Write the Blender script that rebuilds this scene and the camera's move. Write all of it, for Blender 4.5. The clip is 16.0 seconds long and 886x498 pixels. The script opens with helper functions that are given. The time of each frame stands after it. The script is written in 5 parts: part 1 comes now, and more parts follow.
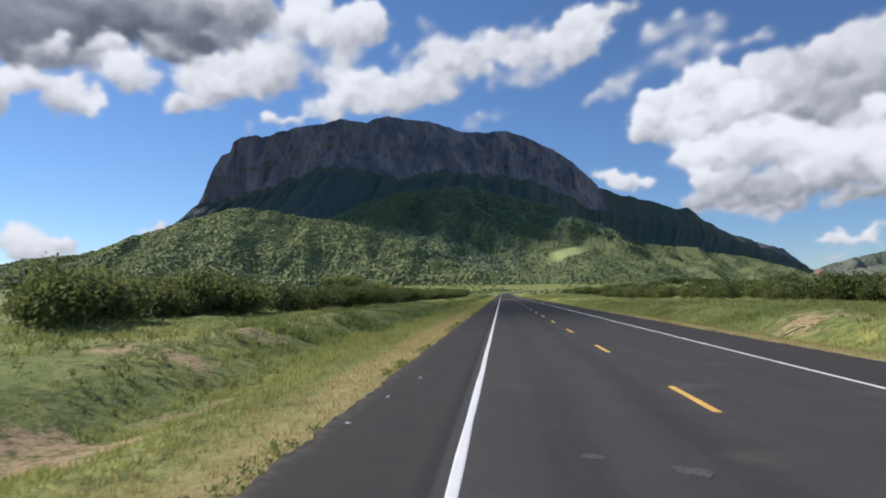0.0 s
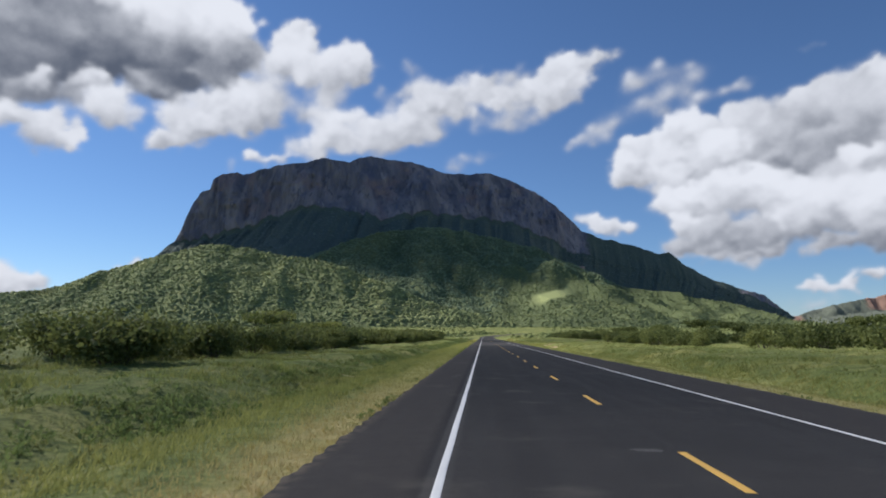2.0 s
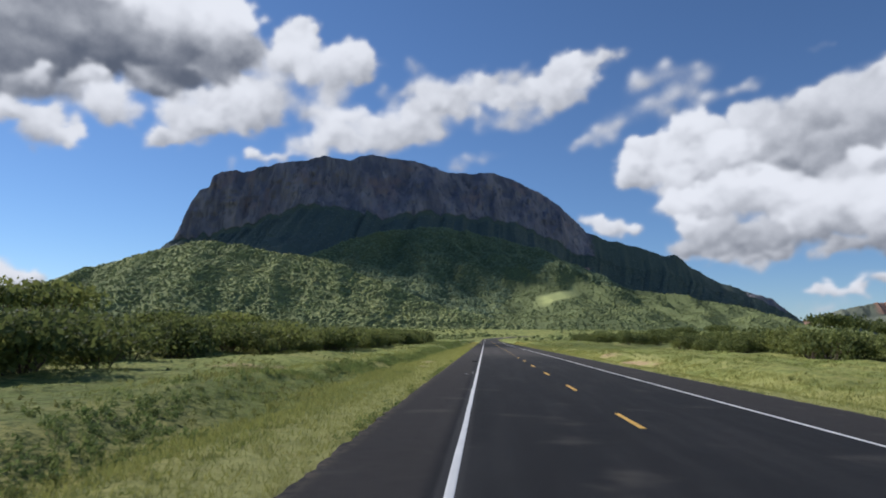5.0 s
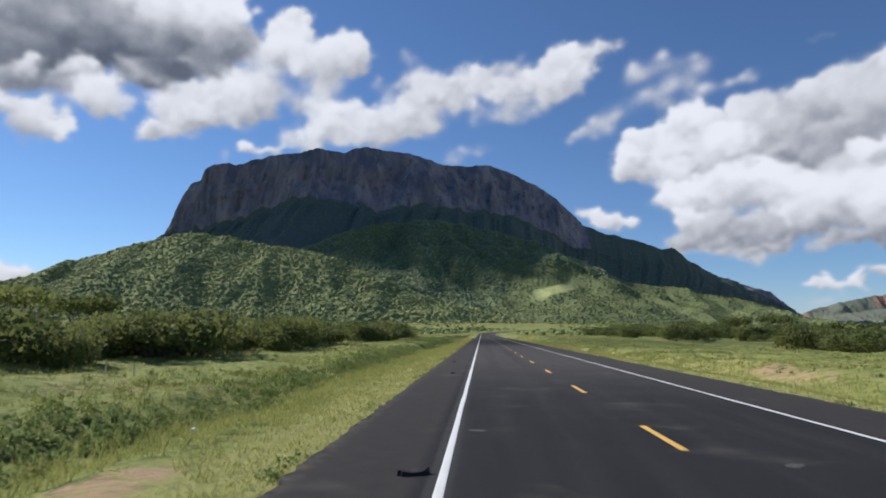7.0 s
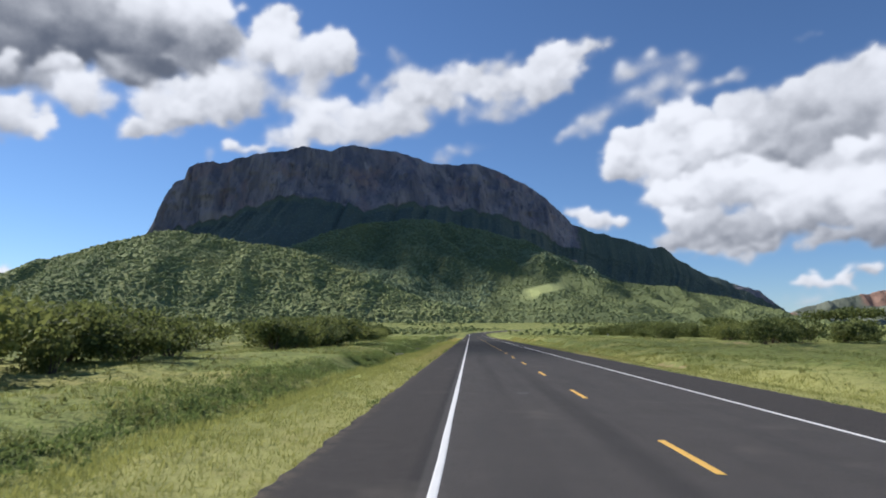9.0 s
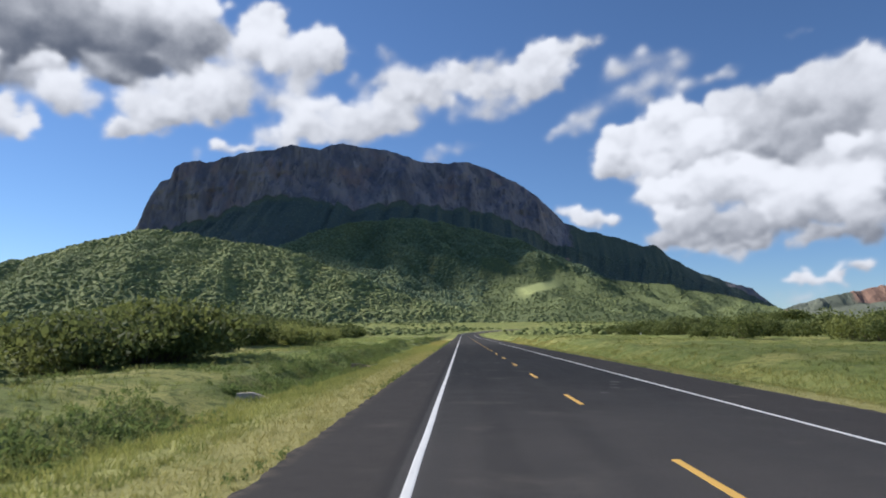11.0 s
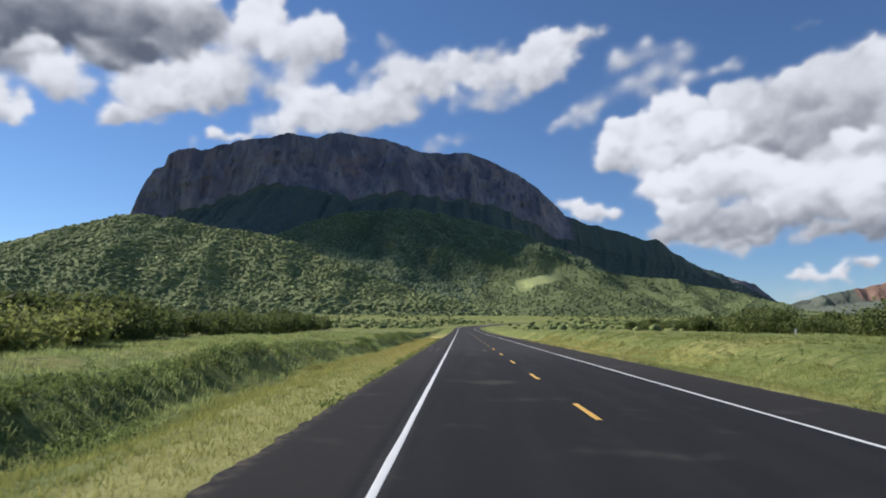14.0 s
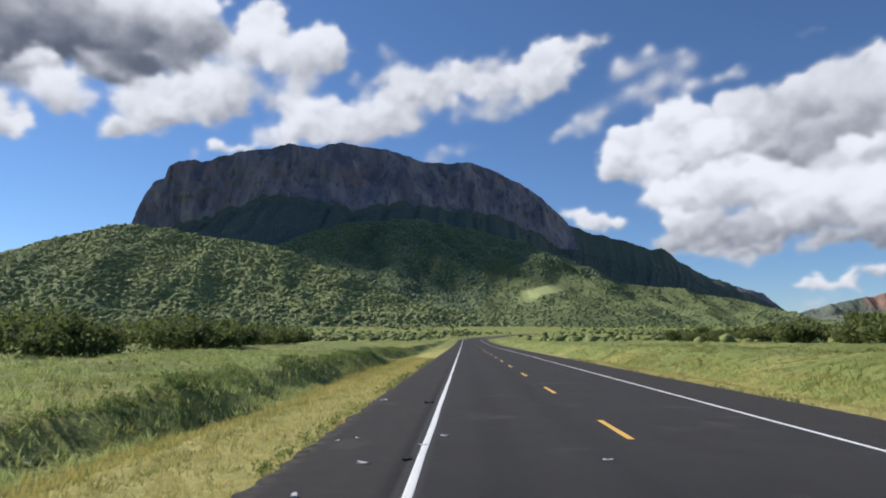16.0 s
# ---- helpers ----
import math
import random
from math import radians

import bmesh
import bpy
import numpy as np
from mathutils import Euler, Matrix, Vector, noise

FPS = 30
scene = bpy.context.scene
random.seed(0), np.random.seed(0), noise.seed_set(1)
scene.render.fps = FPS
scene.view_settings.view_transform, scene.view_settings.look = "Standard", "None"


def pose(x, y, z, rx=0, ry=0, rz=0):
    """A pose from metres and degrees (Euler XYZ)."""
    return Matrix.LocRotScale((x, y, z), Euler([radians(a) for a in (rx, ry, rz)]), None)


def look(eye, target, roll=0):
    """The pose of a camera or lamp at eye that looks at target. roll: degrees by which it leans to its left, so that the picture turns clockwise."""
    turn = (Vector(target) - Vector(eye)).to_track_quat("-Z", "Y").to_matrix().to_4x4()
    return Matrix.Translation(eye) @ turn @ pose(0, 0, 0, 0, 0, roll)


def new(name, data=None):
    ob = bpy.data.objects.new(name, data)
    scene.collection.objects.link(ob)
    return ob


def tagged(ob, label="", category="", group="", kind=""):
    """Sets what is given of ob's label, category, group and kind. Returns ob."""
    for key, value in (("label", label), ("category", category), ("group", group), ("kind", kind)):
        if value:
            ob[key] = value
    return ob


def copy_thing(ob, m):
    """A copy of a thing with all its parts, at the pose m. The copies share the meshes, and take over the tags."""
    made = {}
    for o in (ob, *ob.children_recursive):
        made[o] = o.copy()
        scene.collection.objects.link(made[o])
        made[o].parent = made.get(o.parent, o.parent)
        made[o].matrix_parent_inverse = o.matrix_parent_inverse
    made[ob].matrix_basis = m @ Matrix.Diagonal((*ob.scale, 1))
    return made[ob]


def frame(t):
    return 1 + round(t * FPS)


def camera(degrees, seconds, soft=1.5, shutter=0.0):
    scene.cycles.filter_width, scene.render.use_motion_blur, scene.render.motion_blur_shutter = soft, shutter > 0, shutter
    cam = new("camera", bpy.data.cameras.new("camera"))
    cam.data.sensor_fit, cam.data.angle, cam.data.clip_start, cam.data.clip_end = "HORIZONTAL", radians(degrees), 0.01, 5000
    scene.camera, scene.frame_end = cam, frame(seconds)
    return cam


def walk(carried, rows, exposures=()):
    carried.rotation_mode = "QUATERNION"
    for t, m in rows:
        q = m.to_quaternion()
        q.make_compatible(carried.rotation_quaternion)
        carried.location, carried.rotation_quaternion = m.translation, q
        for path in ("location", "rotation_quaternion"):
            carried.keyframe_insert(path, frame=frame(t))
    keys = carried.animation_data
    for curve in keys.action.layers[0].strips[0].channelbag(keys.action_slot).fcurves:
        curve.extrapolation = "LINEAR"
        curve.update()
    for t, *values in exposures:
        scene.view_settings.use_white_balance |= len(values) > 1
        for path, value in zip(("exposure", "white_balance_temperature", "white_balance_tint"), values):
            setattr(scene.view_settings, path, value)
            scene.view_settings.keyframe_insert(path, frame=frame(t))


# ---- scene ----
# Camera: carried in a car along the left lane, x across the road, y along it.
cam = camera(68.5, 16.0, soft=1.9, shutter=0.06)
EYE = 1.71
ROWS = [
    (0.0, -0.14, -12.92, 5.12, 3.93, 0.36),
    (0.5, -0.09, -2.59, 4.85, 6.02, -0.14),
    (1.0, -0.08, 6.79, 4.23, 7.11, -1.02),
    (1.5, -0.07, 16.95, 3.93, 7.27, -0.81),
    (2.0, -0.07, 27.08, 3.47, 7.63, -0.36),
    (2.5, -0.13, 37.80, 3.47, 8.00, -0.15),
    (3.0, -0.19, 48.01, 3.35, 8.22, -0.18),
    (3.5, -0.26, 57.68, 3.42, 8.21, -0.29),
    (6.0, -0.15, 108.06, 3.71, 7.59, -0.96),
    (6.5, -0.14, 118.07, 3.73, 7.82, -0.88),
    (7.0, -0.13, 129.08, 3.35, 7.32, -0.61),
    (7.5, -0.10, 139.26, 2.79, 7.18, -0.36),
    (8.0, -0.12, 148.39, 2.39, 7.15, -0.36),
    (8.5, -0.15, 158.81, 2.44, 7.48, -0.33),
    (9.0, -0.19, 168.85, 2.37, 7.36, -0.36),
    (11.5, 0.11, 218.91, 1.45, 7.40, 0.03),
    (12.0, 0.19, 229.23, 1.29, 7.83, -0.33),
    (12.5, 0.25, 239.15, 1.41, 8.15, -0.63),
    (13.0, 0.31, 248.69, 1.49, 7.85, -0.74),
    (13.5, 0.28, 258.66, 1.54, 7.57, -0.92),
    (14.0, 0.30, 269.24, 1.51, 6.81, -0.50),
    (14.5, 0.24, 279.20, 1.14, 7.07, -0.72),
    (15.0, 0.18, 288.40, 1.30, 7.53, -0.66),
    (15.5, 0.09, 298.17, 1.67, 7.49, -0.31),
    (16.0, 0.04, 308.15, 1.84, 7.83, -0.14),
]
walk(cam, [(t, pose(x, y, EYE, 90 + pitch, roll, yaw)) for t, x, y, yaw, pitch, roll in ROWS],
     exposures=[(t, stops, 6010, 12) for t, stops in ((0.0, 0.24), (1.5, 0.15), (3.5, 0.13), (6.0, 0.16), (7.0, 0.18), (8.0, 0.26),
                                                     (9.0, 0.30), (11.5, 0.27), (13.0, 0.20), (14.0, 0.19), (16.0, 0.24))])

# Light: sun ahead and to the left, clear tropical sky.
SUN_AZ, SUN_EL = -62.0, 36.5
world = bpy.data.worlds.new("sky")
scene.world = world
world.use_nodes = True
wn = world.node_tree.nodes
sky = wn.new("ShaderNodeTexSky")
sky.sky_type = "NISHITA"
sky.sun_disc = False
sky.sun_elevation, sky.sun_rotation = radians(SUN_EL), radians(SUN_AZ)
sky.altitude, sky.air_density, sky.dust_density, sky.ozone_density = 1000.0, 1.0, 0.05, 6.0
wn["Background"].inputs["Strength"].default_value = 0.085
world.node_tree.links.new(sky.outputs["Color"], wn["Background"].inputs["Color"])
lamp = bpy.data.lights.new("sun", "SUN")
lamp.energy, lamp.angle, lamp.color = 5.0, radians(0.55), (1.0, 0.95, 0.86)
sun = new("sun", lamp)
to_sun = Vector((math.sin(radians(SUN_AZ)) * math.cos(radians(SUN_EL)),
                 math.cos(radians(SUN_AZ)) * math.cos(radians(SUN_EL)), math.sin(radians(SUN_EL))))
sun.matrix_world = look(to_sun * 500, (0, 0, 0))

# ---- noise and mesh helpers ----
rng = np.random.default_rng(7)


def hashed(i, j, seed):
    h = (i.astype(np.int64) * 374761393 + j.astype(np.int64) * 668265263 + seed * 974711) & 0x7FFFFFFF
    h = ((h ^ (h >> 13)) * 1274126177) & 0x7FFFFFFF
    h = ((h ^ (h >> 16)) * 668265263) & 0x7FFFFFFF
    return ((h >> 7) & 0xFFFF) / 65535.0


def vnoise(x, y, seed=0):
    """Smooth value noise in -1..1."""
    x, y = np.asarray(x, float), np.asarray(y, float)
    i, j = np.floor(x), np.floor(y)
    u, v = x - i, y - j
    u, v = u * u * u * (u * (u * 6 - 15) + 10), v * v * v * (v * (v * 6 - 15) + 10)
    i, j = i.astype(np.int64), j.astype(np.int64)
    a = hashed(i, j, seed) * (1 - u) + hashed(i + 1, j, seed) * u
    b = hashed(i, j + 1, seed) * (1 - u) + hashed(i + 1, j + 1, seed) * u
    return (a * (1 - v) + b * v) * 2 - 1


def fbm(x, y, octaves=4, seed=0, gain=0.5):
    s, a, f = 0.0, 1.0, 1.0
    for k in range(octaves):
        s = s + a * vnoise(x * f + 17.3 * k, y * f - 9.1 * k, seed + k)
        a, f = a * gain, f * 2.03
    return s


def raw_mesh(name, verts, faces, smooth=False):
    """A mesh from numpy arrays; faces all of one size."""
    me = bpy.data.meshes.new(name)
    verts, faces = np.asarray(verts, np.float32), np.asarray(faces, np.int32)
    n, k = faces.shape
    me.vertices.add(len(verts))
    me.vertices.foreach_set("co", verts.ravel())
    me.loops.add(n * k)
    me.loops.foreach_set("vertex_index", faces.ravel())
    me.polygons.add(n)
    me.polygons.foreach_set("loop_start", np.arange(0, n * k, k, dtype=np.int32))
    me.update(calc_edges=True)
    me.polygons.foreach_set("use_smooth", np.full(n, smooth))
    return me


def grid_faces(nu, nv):
    a = (np.arange(nu - 1)[:, None] * nv + np.arange(nv - 1)[None, :]).ravel()
    return np.stack([a, a + nv, a + nv + 1, a + 1], 1)


def mesh_thing(name, me, material, parent=None, label=""):
    ob = new(name, me)
    if me.materials:
        me.materials[0] = material
    else:
        me.materials.append(material)
    if parent is not None:
        ob.parent = parent
    if label:
        ob["label"] = label
    return ob


def part(name, bm, material, parent=None, label=""):
    me = bpy.data.meshes.new(name)
    bm.to_mesh(me)
    bm.free()
    return mesh_thing(name, me, material, parent, label)


# ---- materials ----
class Nodes:
    """Short-hand for building a material's node tree."""

    def __init__(self, name, rough=0.9, spec=0.2):
        self.m = bpy.data.materials.new(name)
        self.m.use_nodes = True
        self.t = self.m.node_tree
        self.b = self.t.nodes["Principled BSDF"]
        self.b.inputs["Roughness"].default_value = rough
        self.b.inputs["Specular IOR Level"].default_value = spec
        self.pos = self.t.nodes.new("ShaderNodeNewGeometry").outputs["Position"]

    def put(self, value, socket):
        if isinstance(value, bpy.types.NodeSocket):
            self.t.links.new(value, socket)
        else:
            socket.default_value = value

    def scaled(self, s, at=None):
        n = self.t.nodes.new("ShaderNodeMapping")
        n.inputs["Scale"].default_value = s
        self.put(at or self.pos, n.inputs["Vector"])
        return n.outputs["Vector"]

    def noise(self, scale, detail=4.0, rough=0.55, at=None):
        n = self.t.nodes.new("ShaderNodeTexNoise")
        n.inputs["Scale"].default_value = scale
        n.inputs["Detail"].default_value = detail
        n.inputs["Roughness"].default_value = rough
        self.put(at or self.pos, n.inputs["Vector"])
        return n.outputs["Fac"]

    def voronoi(self, scale, at=None):
        n = self.t.nodes.new("ShaderNodeTexVoronoi")
        n.inputs["Scale"].default_value = scale
        self.put(at or self.pos, n.inputs["Vector"])
        return n.outputs["Distance"]

    def ramp(self, fac, lo, hi, a=0.0, b=1.0):
        n = self.t.nodes.new("ShaderNodeMapRange")
        n.interpolation_type = "SMOOTHSTEP"
        self.put(fac, n.inputs["Value"])
        for key, v in (("From Min", lo), ("From Max", hi), ("To Min", a), ("To Max", b)):
            self.put(v, n.inputs[key])
        return n.outputs["Result"]

    def math(self, op, a, b=0.0):
        n = self.t.nodes.new("ShaderNodeMath")
        n.operation = op
        self.put(a, n.inputs[0])
        self.put(b, n.inputs[1])
        return n.outputs[0]

    def mix(self, fac, a, b):
        n = self.t.nodes.new("ShaderNodeMix")
        n.data_type = "RGBA"
        self.put(fac, n.inputs["Factor"])
        for v, k in ((a, 6), (b, 7)):
            self.put(v if isinstance(v, bpy.types.NodeSocket) else (*v, 1.0), n.inputs[k])
        return n.outputs[2]

    def axis(self, k, at=None):
        n = self.t.nodes.new("ShaderNodeSeparateXYZ")
        self.put(at or self.pos, n.inputs[0])
        return n.outputs[k]

    def island(self):
        return self.t.nodes.new("ShaderNodeNewGeometry").outputs["Random Per Island"]

    def each(self):
        return self.t.nodes.new("ShaderNodeObjectInfo").outputs["Random"]

    def attr(self, name):
        n = self.t.nodes.new("ShaderNodeAttribute")
        n.attribute_name = name
        return n.outputs["Fac"]

    def bump(self, height, strength, distance):
        n = self.t.nodes.new("ShaderNodeBump")
        n.inputs["Strength"].default_value = strength
        n.inputs["Distance"].default_value = distance
        self.put(height, n.inputs["Height"])
        self.put(n.outputs["Normal"], self.b.inputs["Normal"])

    def colour(self, value):
        self.put(value if isinstance(value, bpy.types.NodeSocket) else (*value, 1.0), self.b.inputs["Base Color"])
        return self

    def leafy(self, colour, share=0.35):
        """Adds light that passes through thin leaves."""
        tr = self.t.nodes.new("ShaderNodeBsdfTranslucent")
        self.put(colour, tr.inputs["Color"])
        mx = self.t.nodes.new("ShaderNodeMixShader")
        mx.inputs[0].default_value = share
        self.t.links.new(self.b.outputs[0], mx.inputs[1])
        self.t.links.new(tr.outputs[0], mx.inputs[2])
        self.t.links.new(mx.outputs[0], self.t.nodes["Material Output"].inputs["Surface"])
        return self


def asphalt():
    """Dark asphalt with stone grain, tyre tracks and rougher shoulders; its paler, browner stretches put sun into the
    colour.
    """
    n = Nodes("asphalt", 0.95, 0.09)
    along = n.scaled((1.0, 0.06, 1.0))
    x = n.axis(0)
    y = n.math("ADD", n.axis(1), n.math("MULTIPLY", n.noise(0.3, 3), 14.0))
    dark_tar = n.mix(n.noise(0.9, 5), (0.0195, 0.0198, 0.0205), (0.030, 0.0302, 0.0308))
    pale_tar = n.mix(n.noise(0.9, 5), (0.066, 0.060, 0.055), (0.092, 0.083, 0.076))
    # Paler stretches: sun between cloud shadows, put into the tar colour.
    sun_runs = n.math("ADD", n.ramp(y, 22.0, 62.0, 0.9, 0.0), n.math("MULTIPLY", n.ramp(y, 148.0, 178.0), n.ramp(y, 218.0, 246.0, 1.0, 0.0)))
    sun_runs = n.math("ADD", sun_runs, n.ramp(y, 308.0, 330.0, 0.0, 0.45))
    base = n.mix(sun_runs, dark_tar, pale_tar)
    base = n.mix(n.ramp(n.noise(1.6, 3, at=along), 0.42, 0.72, 0.0, 0.35), base, (0.054, 0.052, 0.050))
    tracks = n.math("ADD", n.math("MULTIPLY", n.ramp(x, 0.15, 0.45), n.ramp(x, 0.75, 1.05, 1.0, 0.0)),
                    n.math("MULTIPLY", n.ramp(x, 1.75, 2.05), n.ramp(x, 2.30, 2.60, 1.0, 0.0)))
    base = n.mix(n.math("MULTIPLY", tracks, n.ramp(n.noise(0.5, 4, at=along), 0.3, 0.7, 0.05, 0.35)), base, (0.024, 0.023, 0.023))
    base = n.mix(n.ramp(n.noise(75.0, 3, 0.8), 0.52, 0.68, 0.0, 0.45), base, (0.105, 0.102, 0.098))
    base = n.mix(n.ramp(n.noise(48.0, 3, 0.8), 0.52, 0.66, 0.0, 0.6), base, (0.012, 0.012, 0.012))
    base = n.mix(n.ramp(n.noise(9.0, 5, 0.8), 0.56, 0.72, 0.0, 0.4), base, (0.016, 0.0155, 0.015))
    seam = n.math("MULTIPLY", n.ramp(x, -1.02, -0.86), n.ramp(x, -0.80, -0.72, 1.0, 0.0))
    base = n.mix(n.math("MULTIPLY", seam, 0.5), base, (0.018, 0.018, 0.019))
    pale = n.math("MULTIPLY", n.ramp(x, -0.80, -0.72), n.ramp(x, -0.50, -0.40, 1.0, 0.0))
    base = n.mix(n.math("MULTIPLY", pale, 0.4), base, (0.080, 0.075, 0.071))
    side = n.math("ADD", n.ramp(x, -1.0, -0.75, 1.0, 0.0), n.ramp(x, 6.60, 6.75))
    rough = n.mix(n.noise(2.5, 6, 0.7), (0.036, 0.0325, 0.0305), (0.070, 0.0615, 0.055))
    base = n.mix(n.math("MULTIPLY", side, 0.7), base, rough)
    # A darker stretch of asphalt, about y 254 to 308.
    dark_run = n.math("MULTIPLY", n.ramp(y, 254.0, 268.0, 0.0, 0.45), n.ramp(y, 292.0, 308.0, 1.0, 0.0))
    base = n.mix(dark_run, base, (0.0175, 0.0172, 0.0170))
    dust = n.math("MULTIPLY", n.ramp(n.noise(0.45, 4), 0.58, 0.75), 0.3)
    base = n.mix(dust, base, (0.14, 0.122, 0.100))
    brink = n.math("ADD", n.ramp(x, -2.45, -2.15, 1.0, 0.0), n.ramp(x, 8.85, 9.1))
    n.colour(n.mix(n.math("MULTIPLY", brink, n.ramp(n.noise(3.0, 5, 0.7), 0.40, 0.62, 0.0, 0.7)), base, (0.15, 0.122, 0.088)))
    n.bump(n.math("ADD", n.noise(110.0, 3), n.noise(30.0, 3)), 0.6, 0.012)
    return n.m


def paint(name, rgb, worn):
    n = Nodes(name, 0.7, 0.3)
    gap = n.ramp(n.noise(7.0, 6, 0.7), 0.62, 0.72, 0.0, 0.8)
    n.colour(n.mix(gap, n.mix(n.noise(1.3, 4), rgb, worn), (0.09, 0.085, 0.08)))
    n.bump(n.noise(90.0, 3), 0.3, 0.006)
    return n.m


def soil_grass():
    n = Nodes("grassland", 0.95, 0.1)
    green = n.mix(n.noise(0.35, 6, 0.65), (0.14, 0.175, 0.045), (0.28, 0.305, 0.09))
    # Cloud shade put into the green at y 6-110; lush bank growth at 222-304.
    lush = n.math("MULTIPLY", n.ramp(n.axis(1), 6.0, 20.0, 0.0, 0.6), n.ramp(n.axis(1), 70.0, 110.0, 1.0, 0.0))
    lush = n.math("ADD", lush, n.math("MULTIPLY", n.ramp(n.axis(1), 222.0, 242.0, 0.0, 0.75), n.ramp(n.axis(1), 286.0, 304.0, 1.0, 0.0)))
    green = n.mix(lush, green, n.mix(n.noise(0.6, 5), (0.085, 0.115, 0.032), (0.16, 0.19, 0.058)))
    # Brighter, lusher green; sun between the cloud shadows is put into it too.
    bright_field = n.math("MULTIPLY", n.ramp(n.axis(1), 98.0, 125.0, 0.0, 0.75), n.ramp(n.axis(1), 195.0, 220.0, 1.0, 0.0))
    green = n.mix(bright_field, green, n.mix(n.noise(0.5, 5), (0.22, 0.255, 0.066), (0.38, 0.40, 0.115)))
    dry = n.mix(n.noise(0.9, 5), (0.36, 0.33, 0.10), (0.48, 0.42, 0.14))
    base = n.mix(n.ramp(n.noise(0.07, 5, 0.6), 0.48, 0.68), green, dry)
    y = n.math("ADD", n.axis(1), n.math("MULTIPLY", n.noise(0.25, 3), 16.0))
    sandy = n.math("ADD", n.math("ADD", n.ramp(y, 36.0, 74.0, 0.85, 0.0), n.ramp(y, 84.0, 116.0, 0.15, 0.0)), n.math("MULTIPLY", n.ramp(y, 205.0, 232.0), n.ramp(y, 268.0, 292.0, 0.45, 0.0)))
    gold = n.mix(n.ramp(y, 300.0, 324.0), n.mix(n.noise(1.4, 5), (0.32, 0.315, 0.105), (0.45, 0.425, 0.15)), n.mix(n.noise(1.4, 5), (0.39, 0.345, 0.11), (0.52, 0.44, 0.16)))
    strip = n.mix(n.math("MULTIPLY", sandy, n.math("ADD", n.ramp(n.axis(0), -4.7, -3.3), n.ramp(n.axis(0), 10.0, 11.2, 0.0, -0.8))), gold, n.mix(n.noise(1.4, 5), (0.37, 0.29, 0.12), (0.50, 0.385, 0.175)))
    base = n.mix(n.ramp(n.attr("dry"), 0.15, 0.8), base, strip)
    tufts = n.math("MAXIMUM", n.ramp(n.noise(0.7, 5, 0.7), 0.52, 0.66, 0.0, 0.6), n.ramp(n.noise(6.0, 5, 0.7), 0.50, 0.60, 0.0, 0.4))
    base = n.mix(tufts, base, n.mix(n.noise(3.0, 4), (0.20, 0.215, 0.060), (0.31, 0.305, 0.090)))
    earth = n.mix(n.noise(2.0, 5), (0.40, 0.26, 0.14), (0.56, 0.39, 0.23))
    base = n.mix(n.ramp(n.noise(0.045, 6, 0.62), 0.62, 0.70, 0.0, 0.45), base, earth)
    base = n.mix(n.ramp(n.math("MULTIPLY", n.attr("bare"), n.ramp(n.noise(1.3, 5, 0.7), 0.35, 0.62, 0.35, 1.25)), 0.3, 0.7), base, earth)
    wet = n.ramp(n.attr("dry"), 0.1, 0.7, 1.0, 0.25)
    base = n.mix(n.ramp(n.noise(0.8, 6, 0.75), 0.5, 0.64, 0.0, 0.6), base, (0.36, 0.325, 0.12))
    base = n.mix(n.math("MULTIPLY", n.ramp(n.noise(1.7, 6, 0.75), 0.49, 0.60, 0.0, 0.85), wet), base, (0.085, 0.108, 0.028))
    base = n.mix(n.math("MULTIPLY", n.ramp(n.noise(9.0, 5, 0.8), 0.46, 0.62, 0.0, 0.65), wet), base, (0.085, 0.105, 0.030))
    n.colour(base)
    n.bump(n.noise(5.0, 6, 0.7), 0.7, 0.16)
    return n.m


def grass(name, a, b, c, patchy=0.55):
    """Blades that differ one by one, in patches of straw and of darker growth."""
    n = Nodes(name, 0.8, 0.15)
    col = n.mix(n.island(), a, b)
    col = n.mix(n.ramp(n.noise(0.22, 4), 0.42, 0.66), col, c)
    col = n.mix(n.ramp(n.noise(0.75, 5, 0.7), 0.50, 0.62, 0.0, patchy), col, (0.34, 0.30, 0.105))
    col = n.mix(n.ramp(n.noise(1.15, 5, 0.7, n.scaled((1.0, 0.7, 1.0))), 0.50, 0.60, 0.0, patchy), col, (0.085, 0.108, 0.030))
    n.colour(col)
    return n.leafy(col, 0.4).m


